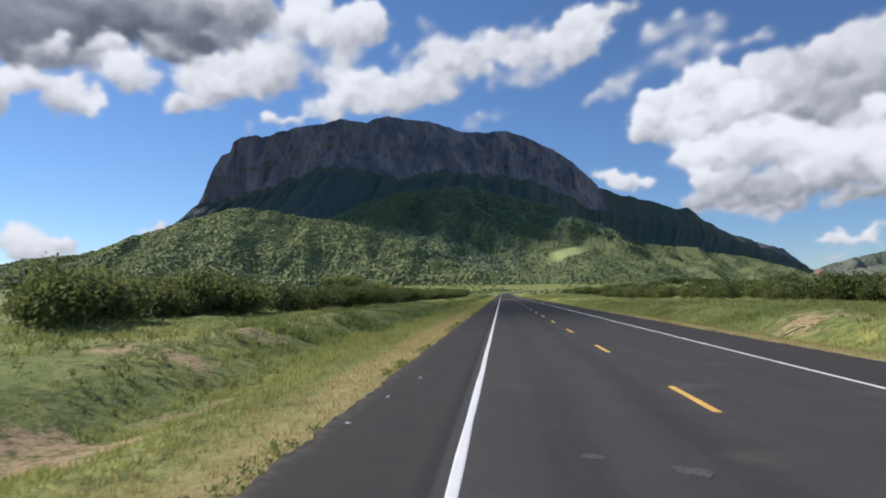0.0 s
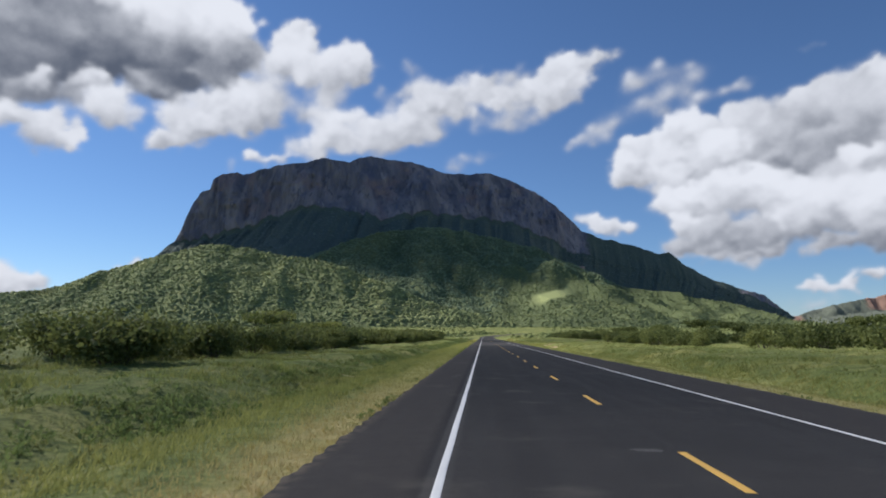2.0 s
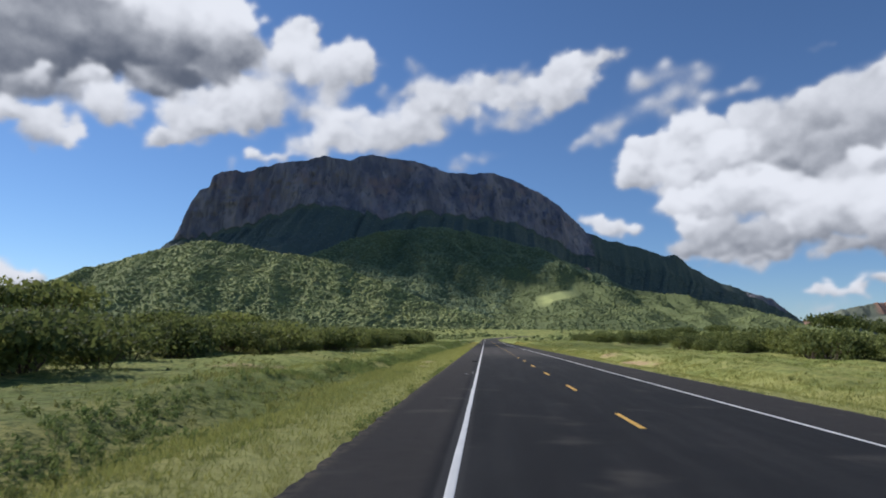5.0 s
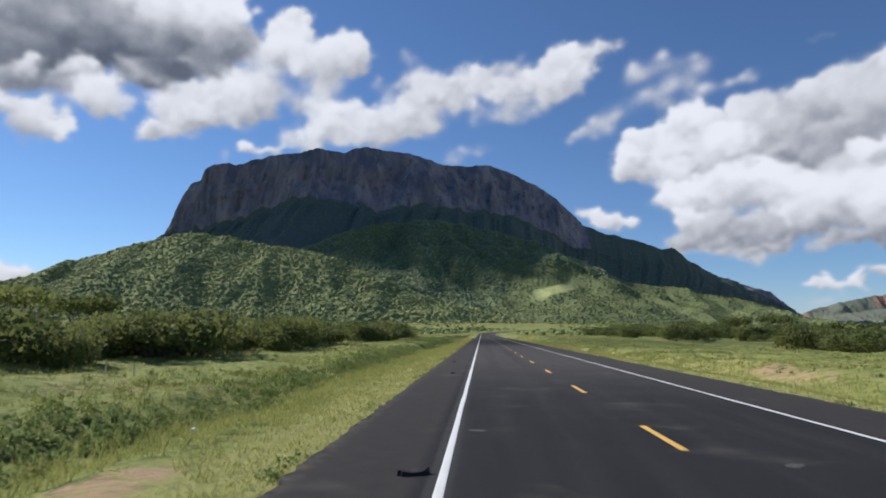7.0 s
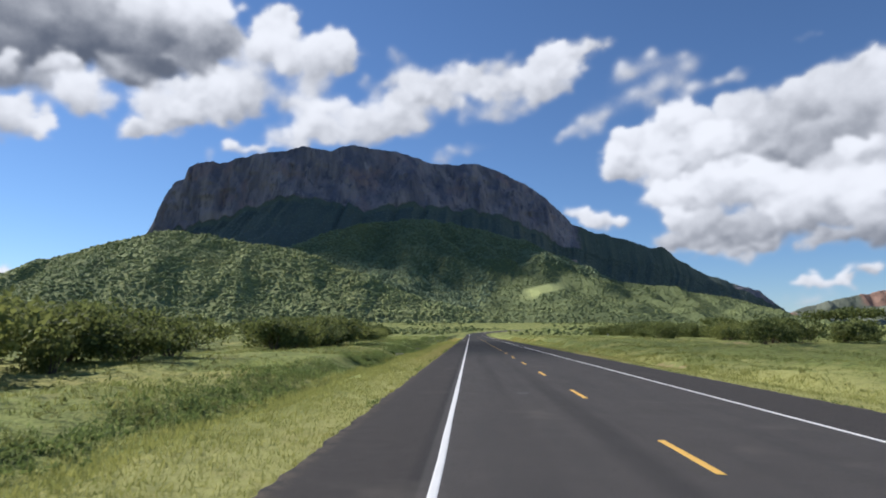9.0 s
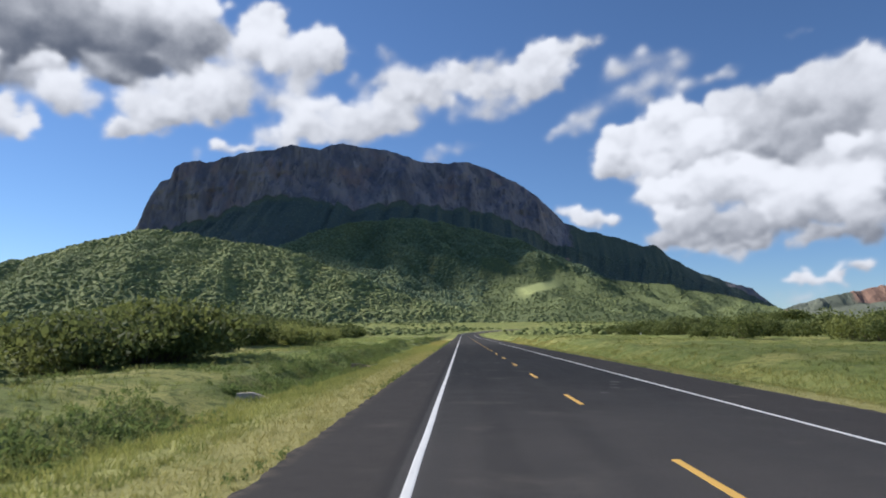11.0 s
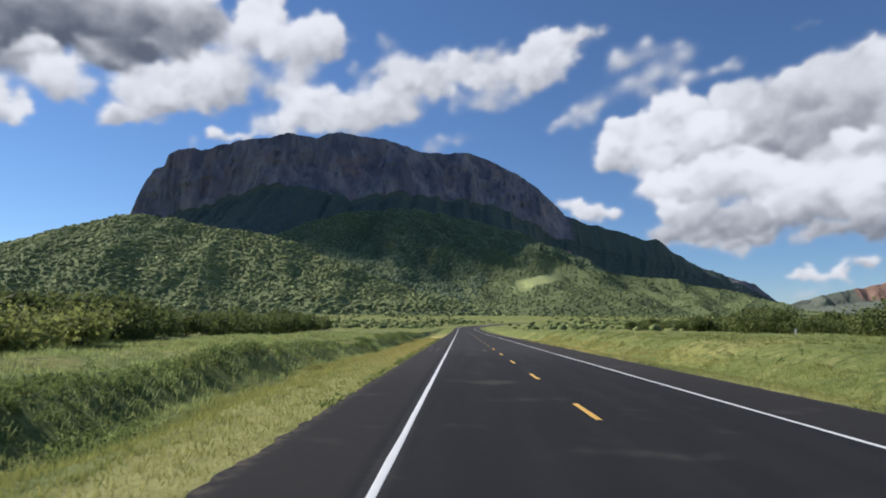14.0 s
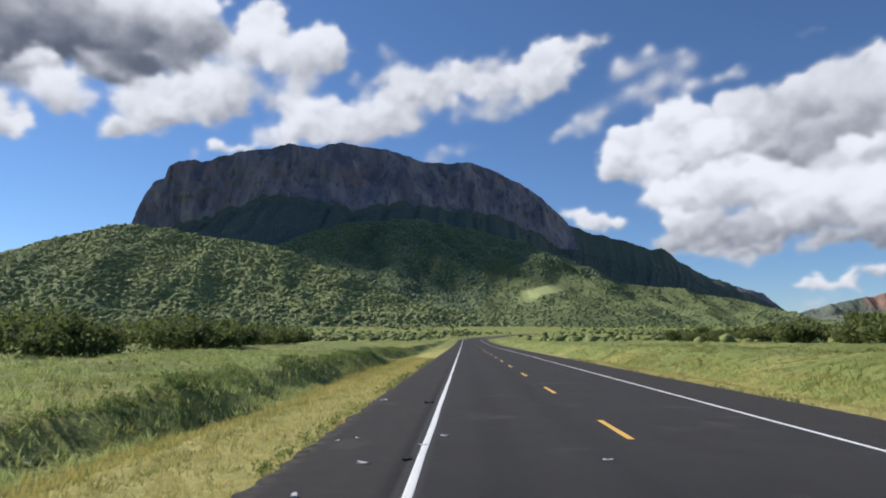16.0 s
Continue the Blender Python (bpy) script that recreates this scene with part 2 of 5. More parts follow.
def verge_blades():
    """Dry grass: tan on the sandy stretches, yellow-green between them, golden further on."""
    n = Nodes("dry verge grass", 0.8, 0.15)
    y = n.math("ADD", n.axis(1), n.math("MULTIPLY", n.noise(0.25, 3), 16.0))
    tan = n.mix(n.island(), (0.42, 0.33, 0.13), (0.58, 0.45, 0.20))
    green = n.mix(n.island(), (0.29, 0.30, 0.085), (0.44, 0.415, 0.135))
    gold = n.mix(n.island(), (0.40, 0.345, 0.11), (0.56, 0.465, 0.17))
    sandy = n.math("ADD", n.math("ADD", n.ramp(y, 36.0, 74.0, 0.85, 0.0), n.ramp(y, 84.0, 116.0, 0.15, 0.0)), n.math("MULTIPLY", n.ramp(y, 205.0, 232.0), n.ramp(y, 268.0, 292.0, 0.45, 0.0)))
    col = n.mix(n.ramp(y, 300.0, 324.0), green, gold)
    beside = n.math("ADD", n.ramp(n.axis(0), -4.7, -3.3), n.ramp(n.axis(0), 10.0, 11.2, 0.0, -0.8))
    col = n.mix(n.math("MULTIPLY", sandy, beside), col, tan)
    col = n.mix(n.ramp(n.noise(0.9, 4), 0.50, 0.64, 0.0, 0.6), col, (0.27, 0.28, 0.08))
    n.colour(col)
    return n.leafy(col, 0.4).m


def foliage(name, a, b, share=0.3, scale=0.5):
    n = Nodes(name, 0.75, 0.2)
    col = n.mix(n.island(), a, b)
    col = n.mix(n.math("MULTIPLY", n.math("POWER", n.each(), 1.6), 0.75), col, (0.25, 0.262, 0.075))
    n.colour(col)
    return n.leafy(col, share).m


def hillside():
    n = Nodes("hillside scrub ground", 0.95, 0.05)
    base = n.mix(n.noise(0.012, 6, 0.6), (0.20, 0.225, 0.092), (0.29, 0.305, 0.135))
    base = n.mix(n.ramp(n.noise(0.05, 6, 0.7), 0.55, 0.75, 0.0, 0.6), base, (0.27, 0.24, 0.13))
    base = n.mix(n.ramp(n.voronoi(0.13), 0.1, 0.75, 0.6, 0.0), base, (0.115, 0.145, 0.062))
    # The spur's shade is put into a darker ground colour.
    base = n.mix(n.attr("shade_tone"), base, n.mix(n.noise(0.03, 5, 0.65), (0.100, 0.126, 0.056), (0.165, 0.188, 0.085)))
    base = n.mix(n.attr("meadow"), base, (0.37, 0.395, 0.16))
    n.colour(base)
    n.bump(n.noise(0.08, 5, 0.7), 0.6, 6.0)
    return n.m


def scrub(name, a, b, c=(0.27, 0.28, 0.105)):
    n = Nodes(name, 0.85, 0.1)
    col = n.mix(n.island(), a, b)
    col = n.mix(n.ramp(n.noise(0.006, 4), 0.4, 0.65, 0.0, 0.6), col, c)
    col = n.mix(n.ramp(n.noise(0.022, 5, 0.65), 0.52, 0.66, 0.0, 0.55), col, tuple(0.55 * q for q in a))
    col = n.mix(n.ramp(n.noise(0.013, 5, 0.65), 0.55, 0.68, 0.0, 0.5), col, (c[0] * 1.25, c[1] * 1.12, c[2]))
    n.colour(col)
    n.bump(n.noise(0.5, 4, 0.7), 0.8, 1.2)
    return n.m


def cliff_rock():
    n = Nodes("cliff rock", 0.9, 0.15)
    tall = n.scaled((1.0, 1.0, 0.16))
    # Some blue haze of distance is put into the rock and plant colours.
    base = n.mix(n.ramp(n.noise(0.0085, 6, 0.62, tall), 0.36, 0.66), (0.155, 0.150, 0.185), (0.350, 0.300, 0.300))
    base = n.mix(n.ramp(n.noise(0.0050, 5, 0.6), 0.53, 0.68, 0.0, 0.65), base, (0.32, 0.225, 0.215))
    base = n.mix(n.ramp(n.noise(0.030, 6, 0.7, n.scaled((1.0, 1.0, 0.09))), 0.52, 0.66, 0.0, 0.85), base, (0.105, 0.104, 0.130))
    base = n.mix(n.ramp(n.noise(0.020, 4, 0.6, n.scaled((1.0, 1.0, 0.12))), 0.62, 0.74, 0.0, 0.6), base, (0.46, 0.40, 0.38))
    green = n.mix(n.noise(0.03, 6, 0.7), (0.085, 0.108, 0.088), (0.130, 0.155, 0.118))
    mask = n.ramp(n.math("ADD", n.attr("plants"), n.math("MULTIPLY", n.noise(0.012, 6, 0.65), 0.8)), 0.72, 1.0)
    n.colour(n.mix(mask, base, green))
    n.bump(n.math("MULTIPLY", n.noise(0.02, 7, 0.7, tall), n.ramp(mask, 0.0, 1.0, 1.0, 0.3)), 0.9, 26.0)
    return n.m


def red_rock():
    n = Nodes("red rock", 0.9, 0.1)
    tall = n.scaled((1.0, 1.0, 0.3))
    rock = n.mix(n.noise(0.02, 6, 0.65, tall), (0.25, 0.150, 0.11), (0.42, 0.26, 0.19))
    # Haze of distance put into a greyed, lightened green.
    green = n.mix(n.noise(0.02, 6, 0.7), (0.140, 0.158, 0.115), (0.205, 0.215, 0.160))
    mask = n.ramp(n.math("ADD", n.attr("plants"), n.math("MULTIPLY", n.noise(0.006, 5, 0.65), 0.9)), 0.6, 0.85)
    n.colour(n.mix(mask, rock, green))
    n.bump(n.noise(0.02, 6, 0.7, tall), 0.8, 20.0)
    return n.m


def plain(name, a, b, rough, scale=5.0):
    n = Nodes(name, rough, 0.25)
    n.colour(n.mix(n.ramp(n.noise(scale, 5, 0.65), 0.3, 0.7), a, b))
    n.bump(n.noise(scale * 5, 4), 0.4, 0.01)
    return n.m


def bark():
    n = Nodes("bark", 0.9, 0.1)
    n.colour(n.mix(n.noise(9.0, 5), (0.075, 0.055, 0.04), (0.17, 0.13, 0.10)))
    n.bump(n.noise(25.0, 4), 0.6, 0.02)
    return n.m


def cloud_sheet():
    n = Nodes("cloud vapour", 1.0, 0.0)
    fine = n.noise(0.0034, 9, 0.62)
    dens = n.math("ADD", n.attr("vapour"), n.math("MULTIPLY", n.math("SUBTRACT", fine, 0.5), n.math("MINIMUM", n.math("MULTIPLY", n.attr("vapour"), 2.0), 0.6)))
    alpha = n.ramp(dens, 0.02, 0.84)
    lit = n.math("ADD", n.attr("lit"), n.math("MULTIPLY", n.math("SUBTRACT", n.noise(0.0048, 7, 0.6), 0.5), 0.28))
    col = n.mix(n.ramp(lit, -0.10, 0.86), (0.095, 0.110, 0.142), (0.74, 0.74, 0.745))
    em = n.t.nodes.new("ShaderNodeEmission")
    n.put(col, em.inputs["Color"])
    clear = n.t.nodes.new("ShaderNodeBsdfTransparent")
    mx = n.t.nodes.new("ShaderNodeMixShader")
    n.put(alpha, mx.inputs[0])
    n.t.links.new(clear.outputs[0], mx.inputs[1])
    n.t.links.new(em.outputs[0], mx.inputs[2])
    n.t.links.new(mx.outputs[0], n.t.nodes["Material Output"].inputs["Surface"])
    return n.m


ASPHALT = asphalt()
WHITE = paint("white road paint", (0.80, 0.785, 0.74), (0.64, 0.62, 0.58))
YELLOW = paint("yellow road paint", (0.78, 0.45, 0.085), (0.62, 0.37, 0.085))
GROUND = soil_grass()
DRY_GRASS = verge_blades()
GREEN_GRASS = grass("green field grass", (0.18, 0.22, 0.056), (0.33, 0.35, 0.10), (0.38, 0.375, 0.115))
PALE_LEAF = foliage("young shrub leaves", (0.185, 0.205, 0.058), (0.350, 0.360, 0.115), 0.5)
LEAF = foliage("acacia leaves", (0.068, 0.088, 0.028), (0.190, 0.212, 0.066), 0.42)
HILLSIDE = hillside()
SCRUB = scrub("hill scrub leaves", (0.185, 0.215, 0.086), (0.355, 0.380, 0.158), (0.36, 0.37, 0.148))
SPUR_SCRUB = scrub("spur scrub leaves", (0.130, 0.160, 0.066), (0.245, 0.275, 0.112), (0.235, 0.260, 0.105))
PLAIN_SCRUB = scrub("plain scrub leaves", (0.105, 0.135, 0.042), (0.26, 0.29, 0.10))
# Slope shade and blue haze of distance are put into these leaf colours.
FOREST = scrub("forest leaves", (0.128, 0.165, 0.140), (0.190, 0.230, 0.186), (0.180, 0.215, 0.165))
# Scrub copy with the spur's shade and blue haze put into its colour.
SHADE_SCRUB = scrub("shade-toned scrub leaves", (0.145, 0.185, 0.104), (0.240, 0.285, 0.150), (0.23, 0.27, 0.14))
CLIFF = cliff_rock()
RED_ROCK = red_rock()
BARK = bark()
SEED_GRASS = grass("seeding grass", (0.35, 0.42, 0.13), (0.52, 0.56, 0.23), (0.46, 0.49, 0.18), 0.3)
TUFT = grass("coarse tuft leaves", (0.10, 0.125, 0.034), (0.26, 0.265, 0.080), (0.30, 0.285, 0.095))
WEED = grass("weed leaves", (0.095, 0.138, 0.040), (0.25, 0.30, 0.095), (0.22, 0.27, 0.085), 0.3)
BLOSSOM = plain("white petals", (0.72, 0.72, 0.68), (0.62, 0.64, 0.58), 0.8)
PALE_DIRT = plain("dried dirt", (0.050, 0.047, 0.044), (0.115, 0.108, 0.098), 0.95, 22.0)
PAPER = plain("pale paper", (0.66, 0.65, 0.62), (0.48, 0.46, 0.42), 0.8, 20.0)
RUBBER = plain("black rubber", (0.012, 0.012, 0.012), (0.03, 0.028, 0.027), 0.7, 30.0)
MOSSY_CONCRETE = plain("mossy concrete", (0.17, 0.145, 0.095), (0.33, 0.27, 0.20), 0.95, 4.0)
OLD_CONCRETE = plain("stained concrete", (0.40, 0.34, 0.28), (0.56, 0.48, 0.41), 0.9, 3.0)
CONCRETE = plain("weathered concrete", (0.62, 0.61, 0.57), (0.44, 0.43, 0.40), 0.9, 8.0)
ROCK = plain("pink rock", (0.30, 0.20, 0.16), (0.46, 0.33, 0.27), 0.9, 0.12)
DRY_WOOD = plain("bleached wood", (0.66, 0.52, 0.26), (0.80, 0.66, 0.40), 0.85, 12.0)
CLOUD = cloud_sheet()

# ---- ground and road ----
LINE_L, LINE_C, LINE_R = -0.586, 2.914, 6.558
EDGE_L, EDGE_R = -2.45, 9.1


def rise(y):
    """Height of the plain along the way: level, then climbing towards the hills."""
    s = np.clip((np.asarray(y, float) - 440) / 960, 0, 1)
    return 20 * s * s * (3 - 2 * s) + np.clip(np.asarray(y, float) - 1400, 0, None) * 0.012


def bend(y):
    """Sideways shift of the road where it turns off to the right, far ahead."""
    return np.clip(np.minimum(np.asarray(y, float), 745) - 560, 0, None) ** 2 / 800.0


BANK_L = ([-60, 8, 20, 40, 70, 110, 180, 235, 300, 430, 560], [0.30, 0.35, 0.48, 0.40, 0.25, 0.15, 0.12, 0.35, 0.48, 0.50, 0.3])
DITCH_L = ([-60, 10, 40, 110, 180, 250, 330, 560], [0.18, 0.36, 0.26, 0.35, 0.35, 0.42, 0.5, 0.3])
FACE_L = ([-60, 8, 50, 110, 190, 240, 560], [3.4, 3.2, 3.0, 2.4, 2.2, 2.0, 2.0])
BANK_R = ([-60, 0, 40, 90, 140, 205, 250, 300, 430, 560], [0.9, 1.0, 0.75, 0.5, 0.3, 0.3, 0.65, 1.05, 1.1, 0.4])
DITCH_R = ([-60, 60, 150, 250, 560], [0.25, 0.25, 0.2, 0.3, 0.3])


def step(e, a, b):
    s = np.clip((e - a) / (b - a), 0, 1)
    return s * s * (3 - 2 * s)


def ground_z(x, y):
    x, y = np.asarray(x, float), np.asarray(y, float)
    xr = x - bend(y)
    el, er = EDGE_L - xr, xr - EDGE_R
    out = np.maximum(el, er)
    near = np.exp(-np.clip(out, 0, None) / 250.0)
    bump = 0.20 * fbm(x * 0.35, y * 0.22, 4, 3) + 0.16 * fbm(x * 0.07, y * 0.05, 3, 9)
    amp = step(out, 0.3, 5.0)
    foot = 4.15 + 0.55 * fbm(y * 0.11, y * 0.0 + 2.0, 3, 13)
    face = step(el, foot, foot + np.interp(y, *FACE_L))
    left = -0.07 - np.interp(y, *DITCH_L) * step(el, 2.0, 3.8) * (1 - face) + np.interp(y, *BANK_L) * face
    right = -0.07 - np.interp(y, *DITCH_R) * step(er, 1.2, 2.6) * (1 - step(er, 2.6, 4.5)) \
        + np.interp(y, *BANK_R) * step(er, 2.2, 6.5)
    z = np.where(el > er, left, right) * np.where(out > 60, near, 1.0)
    z = z + bump * amp + 1.4 * step(out, 120, 900) * fbm(x * 0.004, y * 0.004, 3, 21)
    return np.where(out < 0, -0.12, z) + rise(y)


def stretch(dense, lo, hi, count):
    """Even steps inside, growing ones out to lo and hi."""
    a, b = dense[0], dense[-1]
    k = np.linspace(0, 1, count + 1)[1:]
    left = a - (a - lo) * (np.exp(5 * k) - 1) / (np.exp(5) - 1)
    right = b + (hi - b) * (np.exp(5 * k) - 1) / (np.exp(5) - 1)
    return np.concatenate([left[::-1], dense, right])


gx = stretch(np.concatenate([np.arange(-34, -10, 0.5), np.arange(-10, -2.2, 0.25), np.arange(-2, 42.01, 0.5)]), -4900, 4900, 44)
gy = stretch(np.arange(-24, 450.01, 1.5), -1500, 4950, 60)
X, Y = np.meshgrid(gx, gy, indexing="ij")
Z = ground_z(X, Y)
ground_me = raw_mesh("ground", np.stack([X, Y, Z], 2).reshape(-1, 3), grid_faces(len(gx), len(gy)), True)


def bare_soil(x, y):
    """Where the earth shows through the grass."""
    b = np.zeros(np.shape(x))
    for cx, cy, rx, ry in ((-6.6, -4.6, 1.8, 1.3), (-5.7, -0.6, 1.0, 1.9), (-8.6, 3.0, 2.4, 1.6), (-9.6, 9.0, 2.6, 1.5), (-8.2, 13.5, 1.6, 2.2), (-12.5, 6.0, 2.5, 1.5), (-8.6, 19.0, 1.2, 2.2), (-4.4, 136.5, 0.7, 1.8), (-6.3, 252.5, 1.0, 1.5),
                           (-4.0, 129.0, 0.5, 1.2), (-13, 124, 3, 2), (13.2, 17, 1.8, 4.5), (12.0, 142, 1.6, 7.5), (13.0, 158, 1.3, 4.5),
                           (12.0, 210, 1.3, 3.5), (34, 250, 4, 4), (11.0, 305, 1.0, 2.0), (-5.4, 332, 0.9, 2.0)):
        b = np.maximum(b, np.exp(-((x - cx) / rx) ** 2 - ((y - cy) / ry) ** 2))
    return b


bare = bare_soil(X, Y)
out = np.maximum(EDGE_L - X, X - EDGE_R)
dry = np.where(X < 0, 1.25 - out / np.interp(Y, [60, 120, 250, 290], [1.7, 2.5, 3.2, 4.2]), np.interp(Y, [150, 190, 230, 250, 300, 330], [1.0, 1.1, 0.8, 0.3, 0.4, 1.0]) - out / np.interp(Y, [90, 130, 220, 250], [4.0, 10.0, 11.0, 4.0])) * (out > -1) + 0.35 * fbm(X * 0.4, Y * 0.12, 4, 15)
bare = bare * (0.9 + 0.5 * fbm(X * 0.6, Y * 0.6, 3, 5))
att = ground_me.attributes.new("bare", "FLOAT", "POINT")
att.data.foreach_set("value", bare.ravel().astype(np.float32))
att = ground_me.attributes.new("dry", "FLOAT", "POINT")
att.data.foreach_set("value", np.clip(dry * np.interp(Y, [380, 470], [1, 0]), 0, 1).ravel().astype(np.float32))
ground = tagged(mesh_thing("ground", ground_me, GROUND), "uneven grassland with bare orange soil patches", "ground", kind="structure")


def ribbon(name, x0, x1, y0, y1, step_y, z, thick, ragged=0.0, seed=0):
    """A strip along the road with a top, two sides and a slightly uneven edge."""
    ys = np.arange(y0, y1 + step_y * 0.5, step_y)
    b, h = bend(ys), rise(ys) + z
    wob = ragged * fbm(ys * 2.9, ys * 0 + seed, 4, seed)
    wob2 = ragged * fbm(ys * 2.2, ys * 0 + seed + 40, 4, seed)
    cols = [(x0 - 0.02, -thick), (x0, 0.0), (x1, 0.0), (x1 + 0.02, -thick)]
    v = np.stack([np.stack([b + c[0] + (wob if k < 2 else wob2), ys, h + c[1]], 1) for k, c in enumerate(cols)], 0)
    return raw_mesh(name, v.reshape(-1, 3), grid_faces(4, len(ys))[:, ::-1])


road = tagged(mesh_thing("road", ribbon("road", EDGE_L, EDGE_R, -60, 745, 0.12, 0.0, 0.16, 0.055, 3), ASPHALT),
              "dark grey asphalt highway with paved shoulders", "road", kind="structure")
mesh_thing("edge_line", ribbon("edge_line", LINE_L - 0.036, LINE_L + 0.036, -60, 745, 2.0, 0.005, 0.004, 0.008, 5), WHITE, road,
           "worn white edge line")
mesh_thing("edge_line", ribbon("edge_line", LINE_R - 0.032, LINE_R + 0.032, -60, 745, 2.0, 0.005, 0.004, 0.008, 6), WHITE, road,
           "worn white edge line")
DASH, PERIOD, PHASE = 2.57, 9.5, -3.195


def dash_mesh():
    bm = bmesh.new()
    rim = [(-0.060, 0), (-0.063, 0.9), (-0.057, 1.7), (-0.061, DASH), (0.061, DASH + 0.03), (0.058, 1.5), (0.064, 0.8), (0.059, -0.03)]
    low = [bm.verts.new((x, y, 0.001)) for x, y in rim]
    top = [bm.verts.new((x * 0.97, y, 0.006)) for x, y in rim]
    bm.faces.new(top[::-1])
    for k in range(len(rim)):
        bm.faces.new((low[k], low[(k + 1) % 8], top[(k + 1) % 8], top[k]))
    bmesh.ops.recalc_face_normals(bm, faces=bm.faces)
    me = bpy.data.meshes.new("dash")
    bm.to_mesh(me)
    bm.free()
    return me


DASH_ME = dash_mesh()
for k in range(-4, 72):
    y = PHASE + k * PERIOD
    ob = mesh_thing("dash", DASH_ME, YELLOW, road, "yellow centre dash" if k == -4 else "")
    ob.location = (LINE_C + float(bend(y)), y, float(rise(y)))


# ---- hills and mountains ----
def along(points, n, wobble=0.0, seed=0):
    """n points along a guide line, spaced by its x, gently smoothed."""
    p = np.array(points, float)
    x = np.linspace(p[0, 0], p[-1, 0], n)
    out = np.stack([x, np.interp(x, p[:, 0], p[:, 1]), np.interp(x, p[:, 0], p[:, 2])], 1)
    k = max(3, n // 150)
    ker = np.hanning(k + 2)[1:-1]
    ker /= ker.sum()
    for c in (1, 2):
        pad = np.pad(out[:, c], k // 2, mode="edge")
        out[:, c] = np.convolve(pad, ker, "same")[k // 2:k // 2 + n] if k > 1 else out[:, c]
    if wobble:
        out[:, 2] += wobble * fbm(x / 60.0, x * 0 + seed, 5, seed, 0.6)
    return out


def loft(lines, counts):
    """Rows of points from guide line to guide line: array (s, t, 3)."""
    rows = []
    for k, c in enumerate(counts):
        w = np.linspace(0, 1, c, endpoint=(k == len(counts) - 1))
        rows += [lines[k] * (1 - f) + lines[k + 1] * f for f in w]
    return np.stack(rows, 1)


def loft_thing(name, P, material, label, **attrs):
    me = raw_mesh(name, P.reshape(-1, 3), grid_faces(P.shape[0], P.shape[1]), True)
    for key, values in attrs.items():
        a = me.attributes.new(key, "FLOAT", "POINT")
        a.data.foreach_set("value", np.ascontiguousarray(values, np.float32).ravel())
    return tagged(mesh_thing(name, me, material), label, "mountain", kind="structure")


TOP = [(-1625, 3330, 470), (-1597, 3338, 534), (-1570, 3346, 610), (-1545, 3350, 680), (-1517, 3354, 735), (-1500, 3356, 760),
       (-1455, 3360, 772), (-1440, 3360, 825), (-1385, 3357, 856), (-1236, 3348, 857), (-1150, 3330, 880), (-935, 3290, 893),
       (-828, 3275, 921), (-776, 3283, 917), (-705, 3330, 911), (-605, 3384, 954), (-393, 3492, 952), (-210, 3583, 904),
       (42, 3713, 934), (168, 3776, 905), (264, 3818, 866), (377, 3860, 818), (476, 3897, 745), (540, 3900, 685), (586, 3900, 630),
       (690, 3916, 588), (880, 3938, 546), (1045, 3950, 495), (1105, 3950, 505), (1195, 3950, 437), (1320, 3950, 354),
       (1650, 3950, 250), (1815, 3980, 125)]
BASE = [(-1625, 3300, 460), (-1355, 3250, 490), (-1050, 3200, 570), (-815, 3130, 615), (-660, 3150, 600), (-505, 3150, 550),
        (-305, 3300, 610), (22, 3500, 610), (285, 3600, 560), (455, 3740, 485), (695, 3800, 430), (1035, 3840, 375),
        (1450, 3870, 250), (1605, 3900, 205), (1815, 3940, 110)]
n = 560
top = along(TOP, n, 5, 31)
base = along(BASE, n, 16, 33)
base[:, 2] = np.minimum(base[:, 2], top[:, 2] - 6)
toe = base.copy()
toe[:, 0] = np.interp(base[:, 0], [-1625, 0, 1815], [-1500, 0, 1500])
toe[:, 1] = base[:, 1] - np.interp(base[:, 0], [300, 700], [1000, 400])
toe[:, 2] = 30 + 0.10 * base[:, 2]
back = top.copy()
back[:, 1] += 700
back[:, 2] -= 60
P = loft([toe, base, top, back], [40, 60, 14])
S, Tt = np.meshgrid(np.arange(n), np.arange(P.shape[1]), indexing="ij")
xs = P[:, :, 0]
wall_w = np.exp(-((Tt - 72) / 26.0) ** 2) * np.clip((Tt - 38) / 12.0, 0, 1)
tall = (np.clip((top[:, 2] - base[:, 2]) / 250.0, 0.12, 1.0) * np.interp(top[:, 0], [420, 620, 1450, 1550], [1, 0.04, 0.04, 1]))[:, None]
P[:, :, 1] += wall_w * tall * (44 * fbm(xs / 150.0, P[:, :, 2] / 900.0, 3, 51) - 30 * np.abs(fbm(xs / 60.0, P[:, :, 2] / 520.0, 4, 57))
                               + 12 * fbm(xs / 30.0, P[:, :, 2] / 40.0, 3, 61) + 6 * fbm(xs / 420.0, P[:, :, 2] / 34.0, 3, 63))
slope_w = np.clip(1 - np.abs(Tt - 20) / 20.0, 0, 1)
P[:, :, 2] += slope_w * (30 * fbm(xs / 260.0, P[:, :, 1] / 260.0, 4, 71) - 14 * np.abs(fbm(xs / 140.0, P[:, :, 1] / 300.0, 4, 77)))
plants = np.clip((48 - Tt) / 7.0, -0.2, 1.0) + 0.5 * (Tt > 99)
plants = np.maximum(plants, np.clip((xs - 560) / 120.0, 0, 0.95) * np.where(Tt > 62, np.interp(xs, [1450, 1520, 1700, 1760], [1, 0.25, 0.25, 1]), 1.0))
